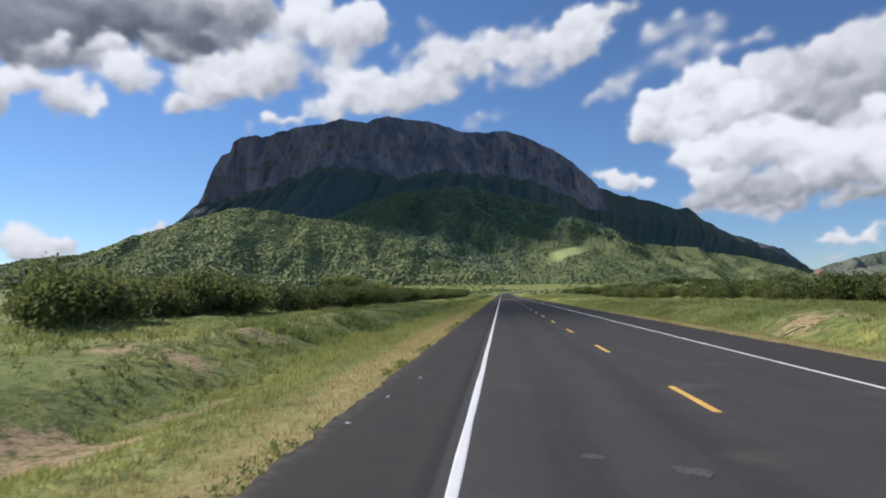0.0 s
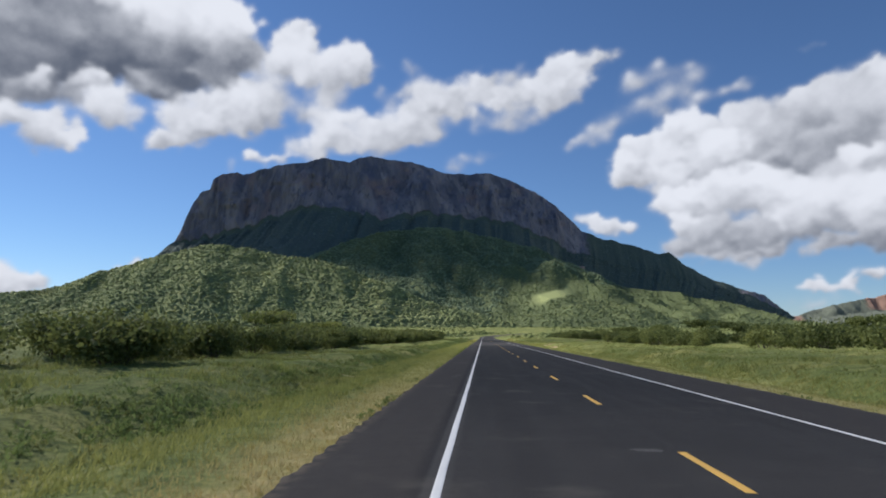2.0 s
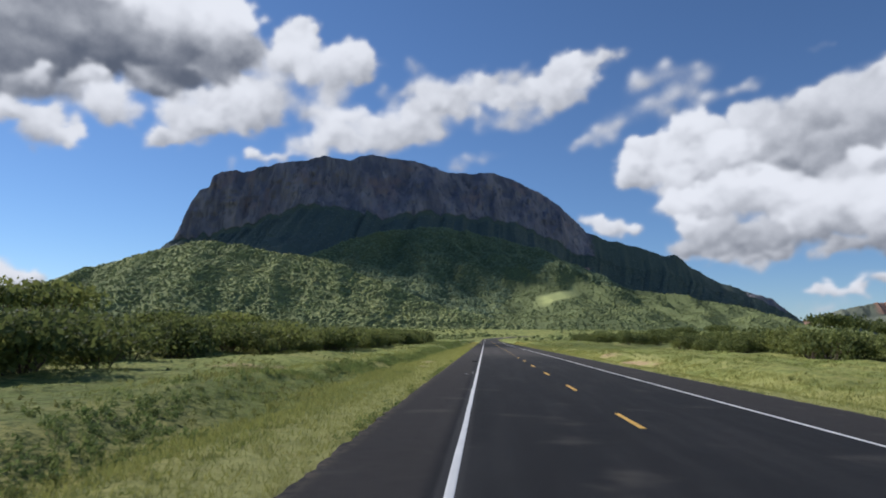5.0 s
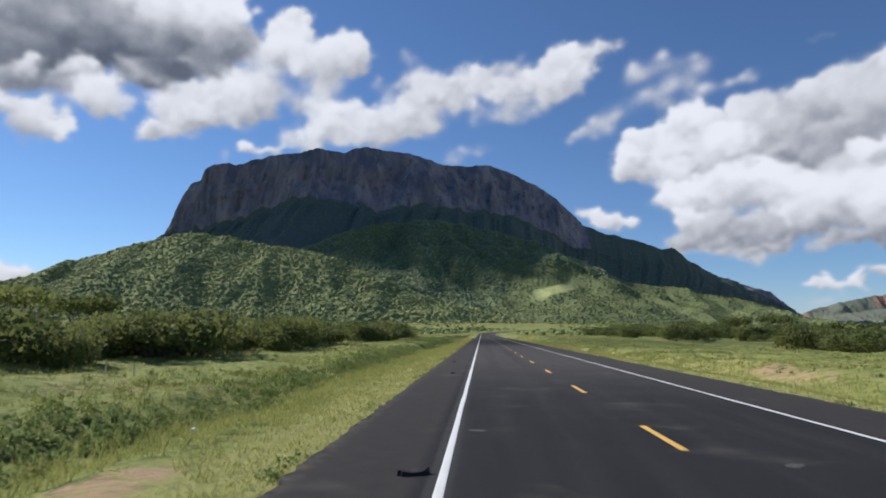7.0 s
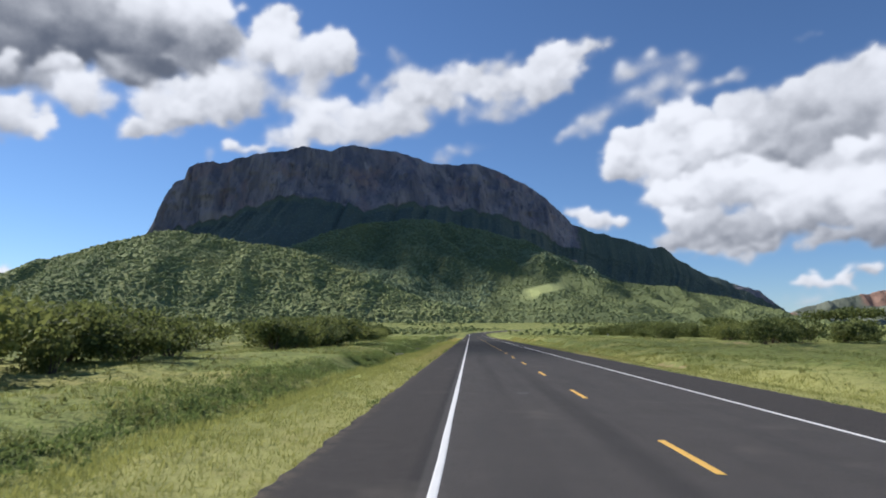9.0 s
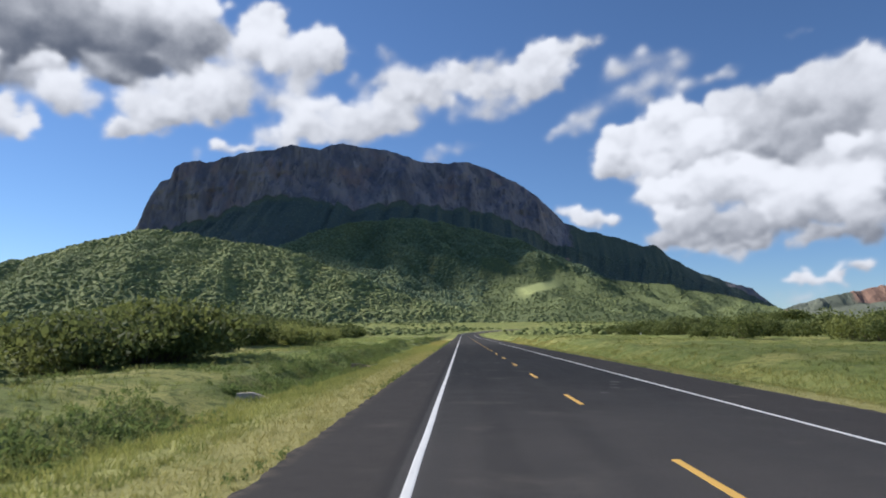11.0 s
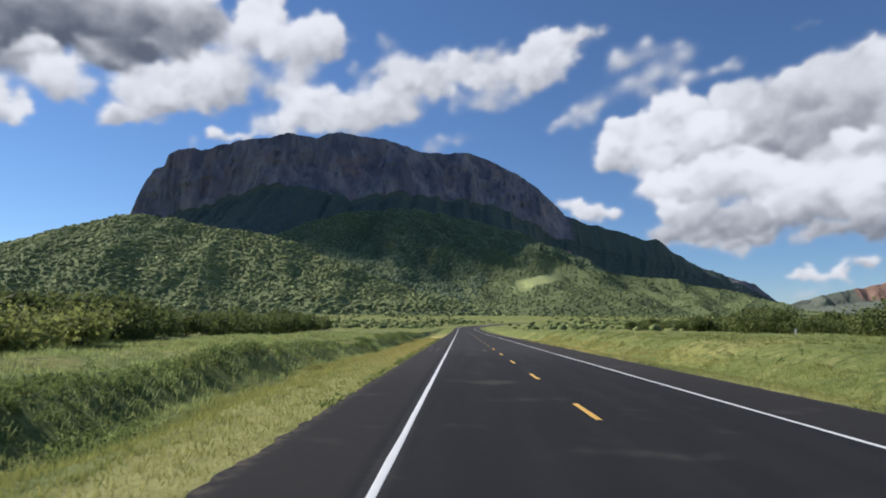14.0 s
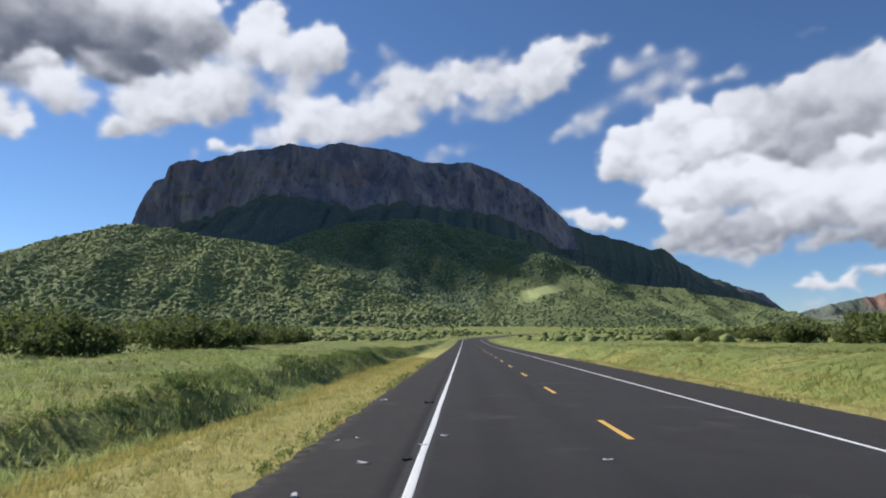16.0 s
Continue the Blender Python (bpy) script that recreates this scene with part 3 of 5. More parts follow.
mountain = loft_thing("mountain", P, CLIFF, "flat-topped mountain with dark shaded rock cliffs", plants=plants)

TALUS_P = P

SPUR = [(-800, 2450, 230), (-680, 2500, 300), (-575, 2550, 355), (-485, 2600, 395), (-418, 2900, 466), (-290, 3150, 524),
        (-87, 3200, 518), (100, 3200, 466), (245, 3150, 423), (411, 3000, 318), (500, 2720, 238), (580, 2600, 190),
        (735, 2500, 165), (930, 2500, 120), (1120, 2500, 70)]
n = 420
crest = along(SPUR, n, 6, 81)
toe = along([(-800, 1500, 10), (-155, 1500, 10), (0, 1550, 12), (205, 1600, 16), (480, 1700, 18), (1120, 1950, 18)], n)
mid = crest * 0.42 + toe * 0.58
mid[:, 2] -= 0.06 * crest[:, 2]
back = crest.copy()
back[:, 1] += 420
back[:, 2] -= 160
P = loft([toe, mid, crest, back], [60, 60, 16])
Tt = np.arange(P.shape[1])[None, :] * np.ones((n, 1))
w = np.clip(np.minimum(Tt / 30.0, (122 - Tt) / 18.0), 0, 1)
w = w * (1 - 0.9 * np.exp(-((P[:, :, 0] - 240) / 130) ** 2 - ((P[:, :, 1] - 2220) / 230) ** 2))
P[:, :, 2] += w * (42 * fbm(P[:, :, 0] / 330.0, P[:, :, 1] / 520.0, 4, 91) - 30 * np.abs(fbm(P[:, :, 0] / 190.0 + P[:, :, 1] / 900.0, P[:, :, 1] / 700.0, 3, 97)) + 12)
glade = np.interp(P[:, :, 0], [150, 187, 220, 260, 316], [2080, 2095, 2130, 2205, 2366])
meadow = np.exp(-np.abs((P[:, :, 0] - 237) / 72) ** 3 - np.abs((P[:, :, 1] - glade) / 70) ** 3)
meadow = np.clip(meadow * 1.6 + 0.3 * fbm(P[:, :, 0] / 22, P[:, :, 1] / 22, 3, 5) * meadow, 0, 1)
spur = loft_thing("spur_hill", P, HILLSIDE, "green scrub-covered spur below the cliffs", meadow=meadow,
                  # Shade put into the spur's ground tone, deepest uphill and to the left.
                  shade_tone=np.clip(0.5 + (P[:, :, 2] + 70 * fbm(P[:, :, 0] / 120.0, P[:, :, 1] / 160.0, 3, 147) - 200) / 150.0 + np.clip((60 - P[:, :, 0]) / 120.0, 0, 0.6), 0.88, 1.0))
SPUR_P, SPUR_MEADOW = P, meadow

HILL = [(-1400, 1100, 5), (-1105, 1250, 35), (-1000, 1300, 70), (-875, 1340, 105), (-765, 1380, 150), (-655, 1400, 185),
        (-595, 1415, 200), (-475, 1400, 180), (-355, 1380, 160), (-290, 1370, 140), (-220, 1350, 115), (-135, 1320, 80),
        (-51, 1290, 54), (17, 1270, 37), (75, 1250, 18)]
n = 420
crest = along(HILL, n, 3, 101)
toe = crest.copy()
toe[:, 1] = np.interp(crest[:, 0], [-1400, -1000, -600, -200, 75], [1040, 1020, 1020, 1080, 1180])
toe[:, 2] = np.minimum(rise(toe[:, 1]) - 4, crest[:, 2] - 4)
back = crest.copy()
back[:, 1] += 300
back[:, 2] = np.maximum(crest[:, 2] - 140, 8)
P = loft([toe, crest, back], [90, 24])
Tt = np.arange(P.shape[1])[None, :] * np.ones((n, 1))
w = np.clip(np.minimum(Tt / 25.0, (92 - Tt) / 20.0), 0, 1) * np.clip((crest[:, 2] - 8) / 80.0, 0, 1)[:, None]
P[:, :, 2] += w * (14 * fbm(P[:, :, 0] / 160.0, P[:, :, 1] / 200.0, 4, 111) - 12 * np.abs(fbm(P[:, :, 0] / 130.0 + P[:, :, 1] / 500.0, P[:, :, 1] / 420.0, 3, 117)) + 4)
hill = loft_thing("foothill", P, HILLSIDE, "rounded foothill thick with green scrub", meadow=np.zeros(P.shape[:2]), shade_tone=np.zeros(P.shape[:2]))
HILL_P = P

FAR = [(1990, 4700, 60), (2065, 4700, 120), (2330, 4700, 205), (2485, 4700, 245), (2675, 4700, 285), (2805, 4680, 305), (3025, 4600, 375),
       (3275, 4550, 350), (3680, 4300, 240), (3900, 4100, 60)]
n = 260
top = along(FAR, n, 7, 121)
base = top.copy()
base[:, 1] -= 90
base[:, 2] = 40 + (top[:, 2] - 40) * 0.62
toe = top.copy()
toe[:, 1] -= 700
toe[:, 2] = 20
back = top.copy()
back[:, 1] += 60
back[:, 2] -= 20
P = loft([toe, base, top, back], [24, 26, 5])
Tt = np.arange(P.shape[1])[None, :] * np.ones((n, 1))
P[:, :, 1] += np.exp(-((Tt - 38) / 12.0) ** 2) * (24 * fbm(P[:, :, 0] / 120.0, P[:, :, 2] / 500.0, 4, 131))
P[:, :, 2] += np.clip(1 - np.abs(Tt - 12) / 12.0, 0, 1) * 26 * fbm(P[:, :, 0] / 160.0, P[:, :, 1] / 200.0, 4, 137)
plants = np.clip((27 - Tt) / 5.0, 0, 1) + 0.62 - 0.85 * np.exp(-((P[:, :, 0] - 2090) / 90) ** 2) - 0.95 * np.exp(-((P[:, :, 0] - 2760) / 130) ** 2) - 0.8 * np.exp(-((P[:, :, 0] - 3100) / 120) ** 2)
far_ridge = loft_thing("far_mountain", P, RED_ROCK, "distant ridge with sunlit red rock cliffs", plants=plants)


def outcrop(x, y, z):
    """A cluster of bare reddish boulders standing out of the scrub."""
    r = random.Random(9)
    bm = bmesh.new()
    for k in range(7):
        m = Matrix.LocRotScale((r.uniform(-16, 16), r.uniform(-8, 8), r.uniform(-4, 7)), Euler((r.random(), r.random(), r.random())),
                               (r.uniform(7, 13), r.uniform(6, 10), r.uniform(9, 17)))
        made = bmesh.ops.create_icosphere(bm, subdivisions=2, radius=1.0, matrix=m)
        for v in made["verts"]:
            v.co += 2.2 * Vector(noise.noise_vector(v.co * 0.14))
    ob = part("rock_outcrop", bm, ROCK)
    ob.location = (x, y, z)
    return tagged(ob, "bare pinkish rock outcrop among the scrub", "rock")


outcrop(436, 2975, 306)

# ---- scrub on the hills and the plain, too many to count ----
ICO = bmesh.new()
bmesh.ops.create_icosphere(ICO, subdivisions=1, radius=1.0)
ICO_V = np.array([v.co[:] for v in ICO.verts])
ICO_F = np.array([[v.index for v in f.verts] for f in ICO.faces])
ICO.free()
DOME_F = ICO_F[ICO_V[ICO_F].mean(1)[:, 2] > -0.55]


def clumps(name, at, radius, flat, material, label, seed):
    """Many small uneven bush crowns joined into one mesh."""
    g = np.random.default_rng(seed)
    k, nv = len(at), len(ICO_V)
    v = np.repeat(ICO_V[None], k, 0) * g.uniform(0.58, 1.35, (k, nv, 1))
    a = g.uniform(0, 6.28, k)
    c, s = np.cos(a)[:, None], np.sin(a)[:, None]
    v = np.stack([v[:, :, 0] * c - v[:, :, 1] * s, v[:, :, 0] * s + v[:, :, 1] * c, v[:, :, 2]], 2)
    size = radius[:, None, None] * np.stack([g.uniform(0.8, 1.25, k), g.uniform(0.8, 1.25, k), g.uniform(0.75, 1.15, k) * flat], 1)[:, None, :]
    v = v * size + at[:, None, :] + np.array([0, 0, 1.0]) * (radius * flat * 0.55)[:, None, None]
    f = (DOME_F[None] + (np.arange(k) * nv)[:, None, None]).reshape(-1, 3)
    return tagged(mesh_thing(name, raw_mesh(name, v.reshape(-1, 3), f, True), material), label, "bushes", kind="stuff")


def on_loft(P, k, t0, t1, g):
    """k random places on a lofted sheet, by its area."""
    a = np.linalg.norm(np.cross(P[1:, :-1] - P[:-1, :-1], P[:-1, 1:] - P[:-1, :-1]), axis=2)
    a[:, :t0] = 0
    a[:, t1:] = 0
    pick = g.choice(a.size, k, p=a.ravel() / a.sum())
    i, j = np.unravel_index(pick, a.shape)
    u, v = g.random((2, k, 1))
    return (P[i, j] * (1 - u) * (1 - v) + P[i + 1, j] * u * (1 - v) + P[i, j + 1] * (1 - u) * v + P[i + 1, j + 1] * u * v), i, j


g = np.random.default_rng(11)
at, i, j = on_loft(HILL_P, 19000, 0, 92, g)
clumps("foothill_scrub", at, 1.4 + 2.7 * g.random(len(at)) ** 1.6, 0.52, SCRUB, "rounded green scrub bushes covering the foothill", 12)
at, i, j = on_loft(SPUR_P, 29000, 0, 122, g)
keep = (g.random(len(at)) > SPUR_MEADOW[i, j] * 2.2) & (at[:, 2] > rise(at[:, 1]) - 3)
at = at[keep]
# This mask follows where shade falls; scrub inside it gets shade-toned leaves.
in_shade = at[:, 2] + 70 * fbm(at[:, 0] / 120.0, at[:, 1] / 160.0, 3, 147) > 235
in_shade |= at[:, 0] + 60 * fbm(at[:, 0] / 90.0, at[:, 1] / 200.0, 3, 149) < 0.10 * (at[:, 1] - 1500) - 30
clumps("spur_scrub", at[~in_shade], 1.7 + 2.6 * g.random((~in_shade).sum()) ** 1.6, 0.62, SPUR_SCRUB, "rounded green scrub bushes covering the spur", 13)
clumps("spur_forest", at[in_shade], g.uniform(2.3, 5.0, in_shade.sum()), 0.75, SHADE_SCRUB, "scrub on the upper spur, shade and haze put into its colour", 16)

at, i, j = on_loft(TALUS_P, 6500, 4, 46, g)
at2, i, j = on_loft(TALUS_P, 6000, 46, 108, g)
at3, i, j = on_loft(TALUS_P, 9000, 28, 47, g)
at3 = at3[at3[:, 0] > 420]
at = np.concatenate([at, at3, at2[(at2[:, 0] > 520 + 150 * g.random(len(at2))) & (fbm(at2[:, 0] / 60.0, at2[:, 2] / 60.0, 3, 145) > -0.25)]])
clumps("mountain_forest", at, g.uniform(2.4, 5.0, len(at)), 0.6, FOREST, "forest on the slopes under the cliffs, shade and haze in its colour", 15)

# plain between the road and the hills
k = 10500
py = 520 + 1100 * g.random(k) ** 0.8
px = g.uniform(-1, 1, k) * (60 + 0.75 * py)
off = np.abs(px - 3.3 - bend(py))
keep = (off > 26 + 0.05 * (py - 520)) & (fbm(px / 70.0, py / 45.0, 3, 141) > -0.3)
px, py = px[keep], py[keep]
at = np.stack([px, py, ground_z(px, py)], 1)
nx, ny = g.uniform(-1, 1, 5200), 420 + 360 * g.random(5200) ** 0.9
nx = nx * (40 + 0.5 * ny)
off = np.abs(nx - 3.3 - bend(ny))
keep = (off > 15) & (fbm(nx / 30.0, ny / 40.0, 3, 143) > -0.05)
near = np.stack([nx, ny, ground_z(nx, ny)], 1)[keep]
at, py = np.concatenate([at, near]), np.concatenate([py, near[:, 1]])
clumps("plain_scrub", at, (0.6 + 1.5 * g.random(len(at)) ** 1.7) * (0.6 + py / 1700.0), 0.62, PLAIN_SCRUB, "scattered green thorn scrub on the plain", 14)


# ---- bushes and small trees beside the road ----
def leaf_cloud(centres, radii, count, size, g):
    """Small leaf sprays as folded quads, spread through several lobes."""
    which = g.integers(0, len(centres), count)
    d = g.normal(size=(count, 3))
    d /= np.linalg.norm(d, axis=1)[:, None]
    r = g.random(count) ** 0.28
    c = np.array(centres)[which] + d * r[:, None] * np.array(radii)[which]
    a = g.normal(size=(count, 3))
    a /= np.linalg.norm(a, axis=1)[:, None]
    b = np.cross(a, d + g.normal(size=(count, 3)) * 0.6)
    b /= np.linalg.norm(b, axis=1)[:, None] + 1e-9
    s = size * g.uniform(0.6, 1.4, (count, 1))
    v = np.stack([c - a * s, c + b * s * 0.55, c + a * s, c - b * s * 0.55], 1)
    v[:, 1:4:2, 2] -= s * 0.15
    return v.reshape(-1, 3), np.arange(count * 4).reshape(-1, 4)


def stems(bm, tips, g, thick):
    """Tapered limbs from the ground to each lobe."""
    for tip in tips:
        tip = np.array(tip)
        root = np.array([tip[0] * 0.12, tip[1] * 0.12, -0.25])
        elbow = root * 0.4 + tip * 0.6 + g.normal(size=3) * 0.15
        rings = []
        for q, rad in ((root, thick), (elbow, thick * 0.6), (tip, thick * 0.25)):
            rings.append([bm.verts.new((q[0] + rad * math.cos(t * 1.2566), q[1] + rad * math.sin(t * 1.2566), q[2])) for t in range(5)])
        for lo, hi in zip(rings, rings[1:]):
            for t in range(5):
                bm.faces.new((lo[t], lo[(t + 1) % 5], hi[(t + 1) % 5], hi[t]))


def bush(name, seed, width, height, lobes, count, size, flat=False, leaves=LEAF):
    g = np.random.default_rng(seed)
    centres, radii = [], []
    for k in range(lobes):
        a, r = g.uniform(0, 6.28), width * 0.5 * g.uniform(0.15, 0.75)
        z = height * (g.uniform(0.72, 0.86) if flat else g.uniform(0.24, 0.68))
        centres.append((r * math.cos(a), r * math.sin(a), z))
        s = width * g.uniform(0.20, 0.33)
        radii.append((s, s, height * (0.14 if flat else g.uniform(0.22, 0.36))))
    ob = new(name)
    v, f = leaf_cloud(centres, radii, count, size, g)
    core, fan = leaf_cloud(centres, np.array(radii) * 0.6, lobes * 34, width * 0.036, g)
    fan = fan + len(v)
    tri = np.concatenate([f[:, [0, 1, 2]], f[:, [0, 2, 3]], fan[:, [0, 1, 2]], fan[:, [0, 2, 3]]])
    mesh_thing("crown", raw_mesh("crown", np.concatenate([v, core]), tri), leaves, ob)
    bm = bmesh.new()
    stems(bm, centres, g, 0.09 if flat else 0.05)
    part("stem", bm, BARK, ob)
    return ob


MODELS = [bush("thorn_bush", 201, 4.2, 2.9, 9, 1300, 0.115), bush("thorn_bush", 202, 5.4, 3.3, 12, 1650, 0.118),
          bush("thorn_bush", 203, 3.2, 2.1, 7, 950, 0.105), bush("thorn_bush", 204, 6.2, 3.0, 13, 1750, 0.12)]
LIGHT = [bush("thorn_bush", 205, 4.8, 3.0, 9, 340, 0.29), bush("thorn_bush", 206, 5.6, 3.2, 11, 380, 0.29)]
MID = [bush("thorn_bush", 207, 4.6, 3.0, 9, 720, 0.145), bush("thorn_bush", 208, 5.6, 3.2, 11, 860, 0.15), bush("thorn_bush", 209, 3.6, 2.4, 8, 580, 0.135)]
TREES = [bush("acacia_tree", 211, 6.5, 5.0, 10, 700, 0.22, True), bush("acacia_tree", 212, 5.0, 4.3, 8, 560, 0.21, True)]
PALE = [bush("leafy_shrub", 215, 5.2, 2.7, 12, 1500, 0.125, leaves=PALE_LEAF), bush("leafy_shrub", 216, 4.0, 2.2, 9, 1100, 0.12, leaves=PALE_LEAF)]
for m in PALE:
    tagged(m, "pale yellow-green leafy shrub before the thorn bushes", "shrub", "pale shrubs")
for m in MODELS + MID + LIGHT:
    tagged(m, "dense dark green thorn bush in the grass", "bush", "roadside bushes")
for m in TREES:
    tagged(m, "flat-topped acacia tree with green crown", "tree", "acacia trees")

g = np.random.default_rng(301)
used = set()
far_v, far_f = [], []


def plant(model, x, y, s):
    z = float(ground_z(x, y)) - 0.08
    far = (abs(x) > 46 or y > 300) and model not in PALE
    m = Matrix.LocRotScale((x, y, z), Euler((0, 0, g.uniform(0, 6.28))), (s * g.uniform(0.9, 1.1), s * g.uniform(0.9, 1.1), s))
    if far and model in used:
        me = (model if model in TREES else MID[len(far_v) % 3] if y < 370 and abs(x) < 62 else LIGHT[len(far_v) % 2]).children[0].data
        v = np.empty(len(me.vertices) * 3, np.float32)
        me.vertices.foreach_get("co", v)
        f = np.empty(len(me.loops), np.int32)
        me.loops.foreach_get("vertex_index", f)
        turn = np.array(m)
        far_f.append(f.reshape(-1, 3) + sum(len(q) for q in far_v))
        far_v.append(v.reshape(-1, 3) @ turn[:3, :3].T + turn[:3, 3])
    elif model in used:
        copy_thing(model, m)
    else:
        model.matrix_basis = m
        used.add(model)


for k, m in enumerate(LIGHT):
    plant(m, 52.0 + 9 * k, 262.0 + 14 * k, 1.1)
for k in range(262):
    y = g.uniform(-5, 506)
    x = -np.interp(y, [0, 60, 150, 205, 240, 267, 312, 400, 520], [17.5, 17, 19, 16.5, 15.5, 20, 24, 30, 52]) - 7 * g.random() ** 1.6
    if y < 230 or vnoise(y / 22.0, 0.5, 7) > -0.72:
        plant(MODELS[int(g.integers(0, 4))], x, y, (0.66 + 0.62 * g.random() ** 1.3) * np.interp(y, [90, 120, 200, 300], [1.0, 1.2, 1.2, 1.15]))
for k in range(60):
    y = 5 + k * 8.5 + g.uniform(-3, 3)
    x = -np.interp(y, [0, 150, 260, 520], [28, 30, 42, 78]) - 14 * g.random()
    plant((MID + TREES)[int(g.integers(0, 4 if y > 120 else 3))], x, y, g.uniform(0.8, 1.15))
for k in range(120):
    y = 30 + k * 4.4 + g.uniform(-2, 2)
    x = np.interp(y, [40, 71, 130, 170, 226, 290, 330, 395, 560], [40, 38, 31, 29, 34, 32, 39, 49, 75]) + 16 * g.random() ** 1.4
    if vnoise(y / 26.0, 3.5, 9) > -0.6:
        plant(MID[int(g.integers(0, 3))], x, y, g.uniform(0.9, 1.55))
for k in range(26):
    y = 146 + k * 2.6 + g.uniform(-1, 1)
    plant(MID[int(g.integers(0, 3))], 33.5 + 7 * g.random(), y, g.uniform(0.95, 1.35))
for k in range(22):
    y = 34 + k * 2.8 + g.uniform(-1, 1)
    plant(MID[int(g.integers(0, 3))], np.interp(y, [30, 90], [36, 40]) + 7 * g.random(), y, g.uniform(1.0, 1.4))
for k in range(44):
    y = 112 + k * 2.7 + g.uniform(-1, 1)
    plant(MID[int(g.integers(0, 3))], -np.interp(y, [110, 150, 205, 240], [22, 23, 21, 27]) - 5 * g.random(), y, g.uniform(0.7, 1.4))
for k in range(46):
    y = 110 + k * 10.5 + g.uniform(-4, 4)
    x = np.interp(y, [100, 240, 420, 600], [50, 50, 66, 100]) + 30 * g.random()
    plant((TREES + MID)[int(g.integers(0, 5))], x, y, g.uniform(0.9, 1.35))
for k in range(70):
    y, side = g.uniform(60, 500), (-1 if k < 24 else 1)
    plant((MID + TREES)[int(g.integers(0, 5))], side * (58 + 110 * g.random() ** 1.3), y, g.uniform(0.7, 1.3))
for k in range(66):
    y = 55 + k * 4.9 + g.uniform(-2, 2)
    x = np.interp(y, [50, 130, 220, 300, 400], [48, 47, 47, 47, 56]) + 24 * g.random() ** 1.3
    plant(MID[int(g.integers(0, 3))], x, y, g.uniform(0.9, 1.5))
for k in range(46):
    y = 228 + k * 2.9 + g.uniform(-1, 1)
    plant(MID[int(g.integers(0, 3))], -np.interp(y, [225, 240, 267, 312, 365], [16, 16.5, 21, 25.5, 29]) - 5 * g.random(), y, g.uniform(0.75, 1.2))
for k in range(12):
    plant(MID[int(g.integers(0, 3))], 34.0 + 9 * g.random(), 312 + k * 4.5, g.uniform(1.0, 1.4))
for k in range(10):
    plant(MID[int(g.integers(0, 3))], -17.5 - 5 * g.random(), 3 + k * 4.0, g.uniform(0.9, 1.3))
for k in range(8):
    plant(TREES[k % 2], -25.0 - 5 * g.random(), 262 + k * 6.5, g.uniform(0.7, 0.85))
for k in range(12):
    plant(MID[int(g.integers(0, 3))], -27.0 - 7 * g.random(), g.uniform(288, 336), g.uniform(1.0, 1.35))
for k, (x, y, s) in enumerate(((-16.8, 274.0, 0.85), (-18.2, 279.0, 1.05), (-17.6, 284.5, 0.95), (-18.6, 289.0, 1.1), (-18.0, 294.5, 0.95),
                               (-19.6, 298.0, 1.15), (-20.0, 303.5, 1.1), (-22.4, 308.0, 1.0), (-21.4, 285.5, 1.3), (-22.6, 294.0, 1.35))):
    plant(PALE[k % 2], x, y, s)


tagged(mesh_thing("far_bushes", raw_mesh("far_bushes", np.concatenate(far_v), np.concatenate(far_f)), LEAF),
       "belt of dark green thorn bushes across the plain", "bushes", kind="stuff")


# ---- grass, too much to count ----
def blades(name, x, y, height, width, per, material, label, seed):
    g = np.random.default_rng(seed)
    k = len(x)
    x, y, height = np.repeat(x, per), np.repeat(y, per), np.repeat(height, per)
    n = k * per
    x, y = x + g.normal(size=n) * (0.06 + height * 0.2), y + g.normal(size=n) * (0.06 + height * 0.2)
    open_soil = bare_soil(x, y) + 0.25 * fbm(x * 1.3, y * 1.3, 3, 175) > 0.5
    z = ground_z(x, y) - 0.02
    a = g.uniform(0, 6.28, n)
    h = np.where(open_soil, 0.02, height) * g.uniform(0.5, 1.15, n)
    w = width * g.uniform(0.6, 1.3, n) * (0.4 + height)
    lean = g.normal(size=(2, n)) * 0.4 * h
    v = np.stack([np.stack([x - np.cos(a) * w, y - np.sin(a) * w, z], 1), np.stack([x + np.cos(a) * w, y + np.sin(a) * w, z], 1),
                  np.stack([x + lean[0], y + lean[1], z + h], 1)], 1)
    me = raw_mesh(name, v.reshape(-1, 3), np.arange(n * 3).reshape(-1, 3))
    return tagged(mesh_thing(name, me, material), label, "grass", kind="stuff")


g = np.random.default_rng(401)
Y0, Y1 = -11, 368


def verge(side, k, e0, e1, power=1.0):
    y = g.uniform(Y0, Y1, k)
    e = e0 + (e1 - e0) * g.random(k) ** power
    return (EDGE_L - e if side < 0 else EDGE_R + e), y, e


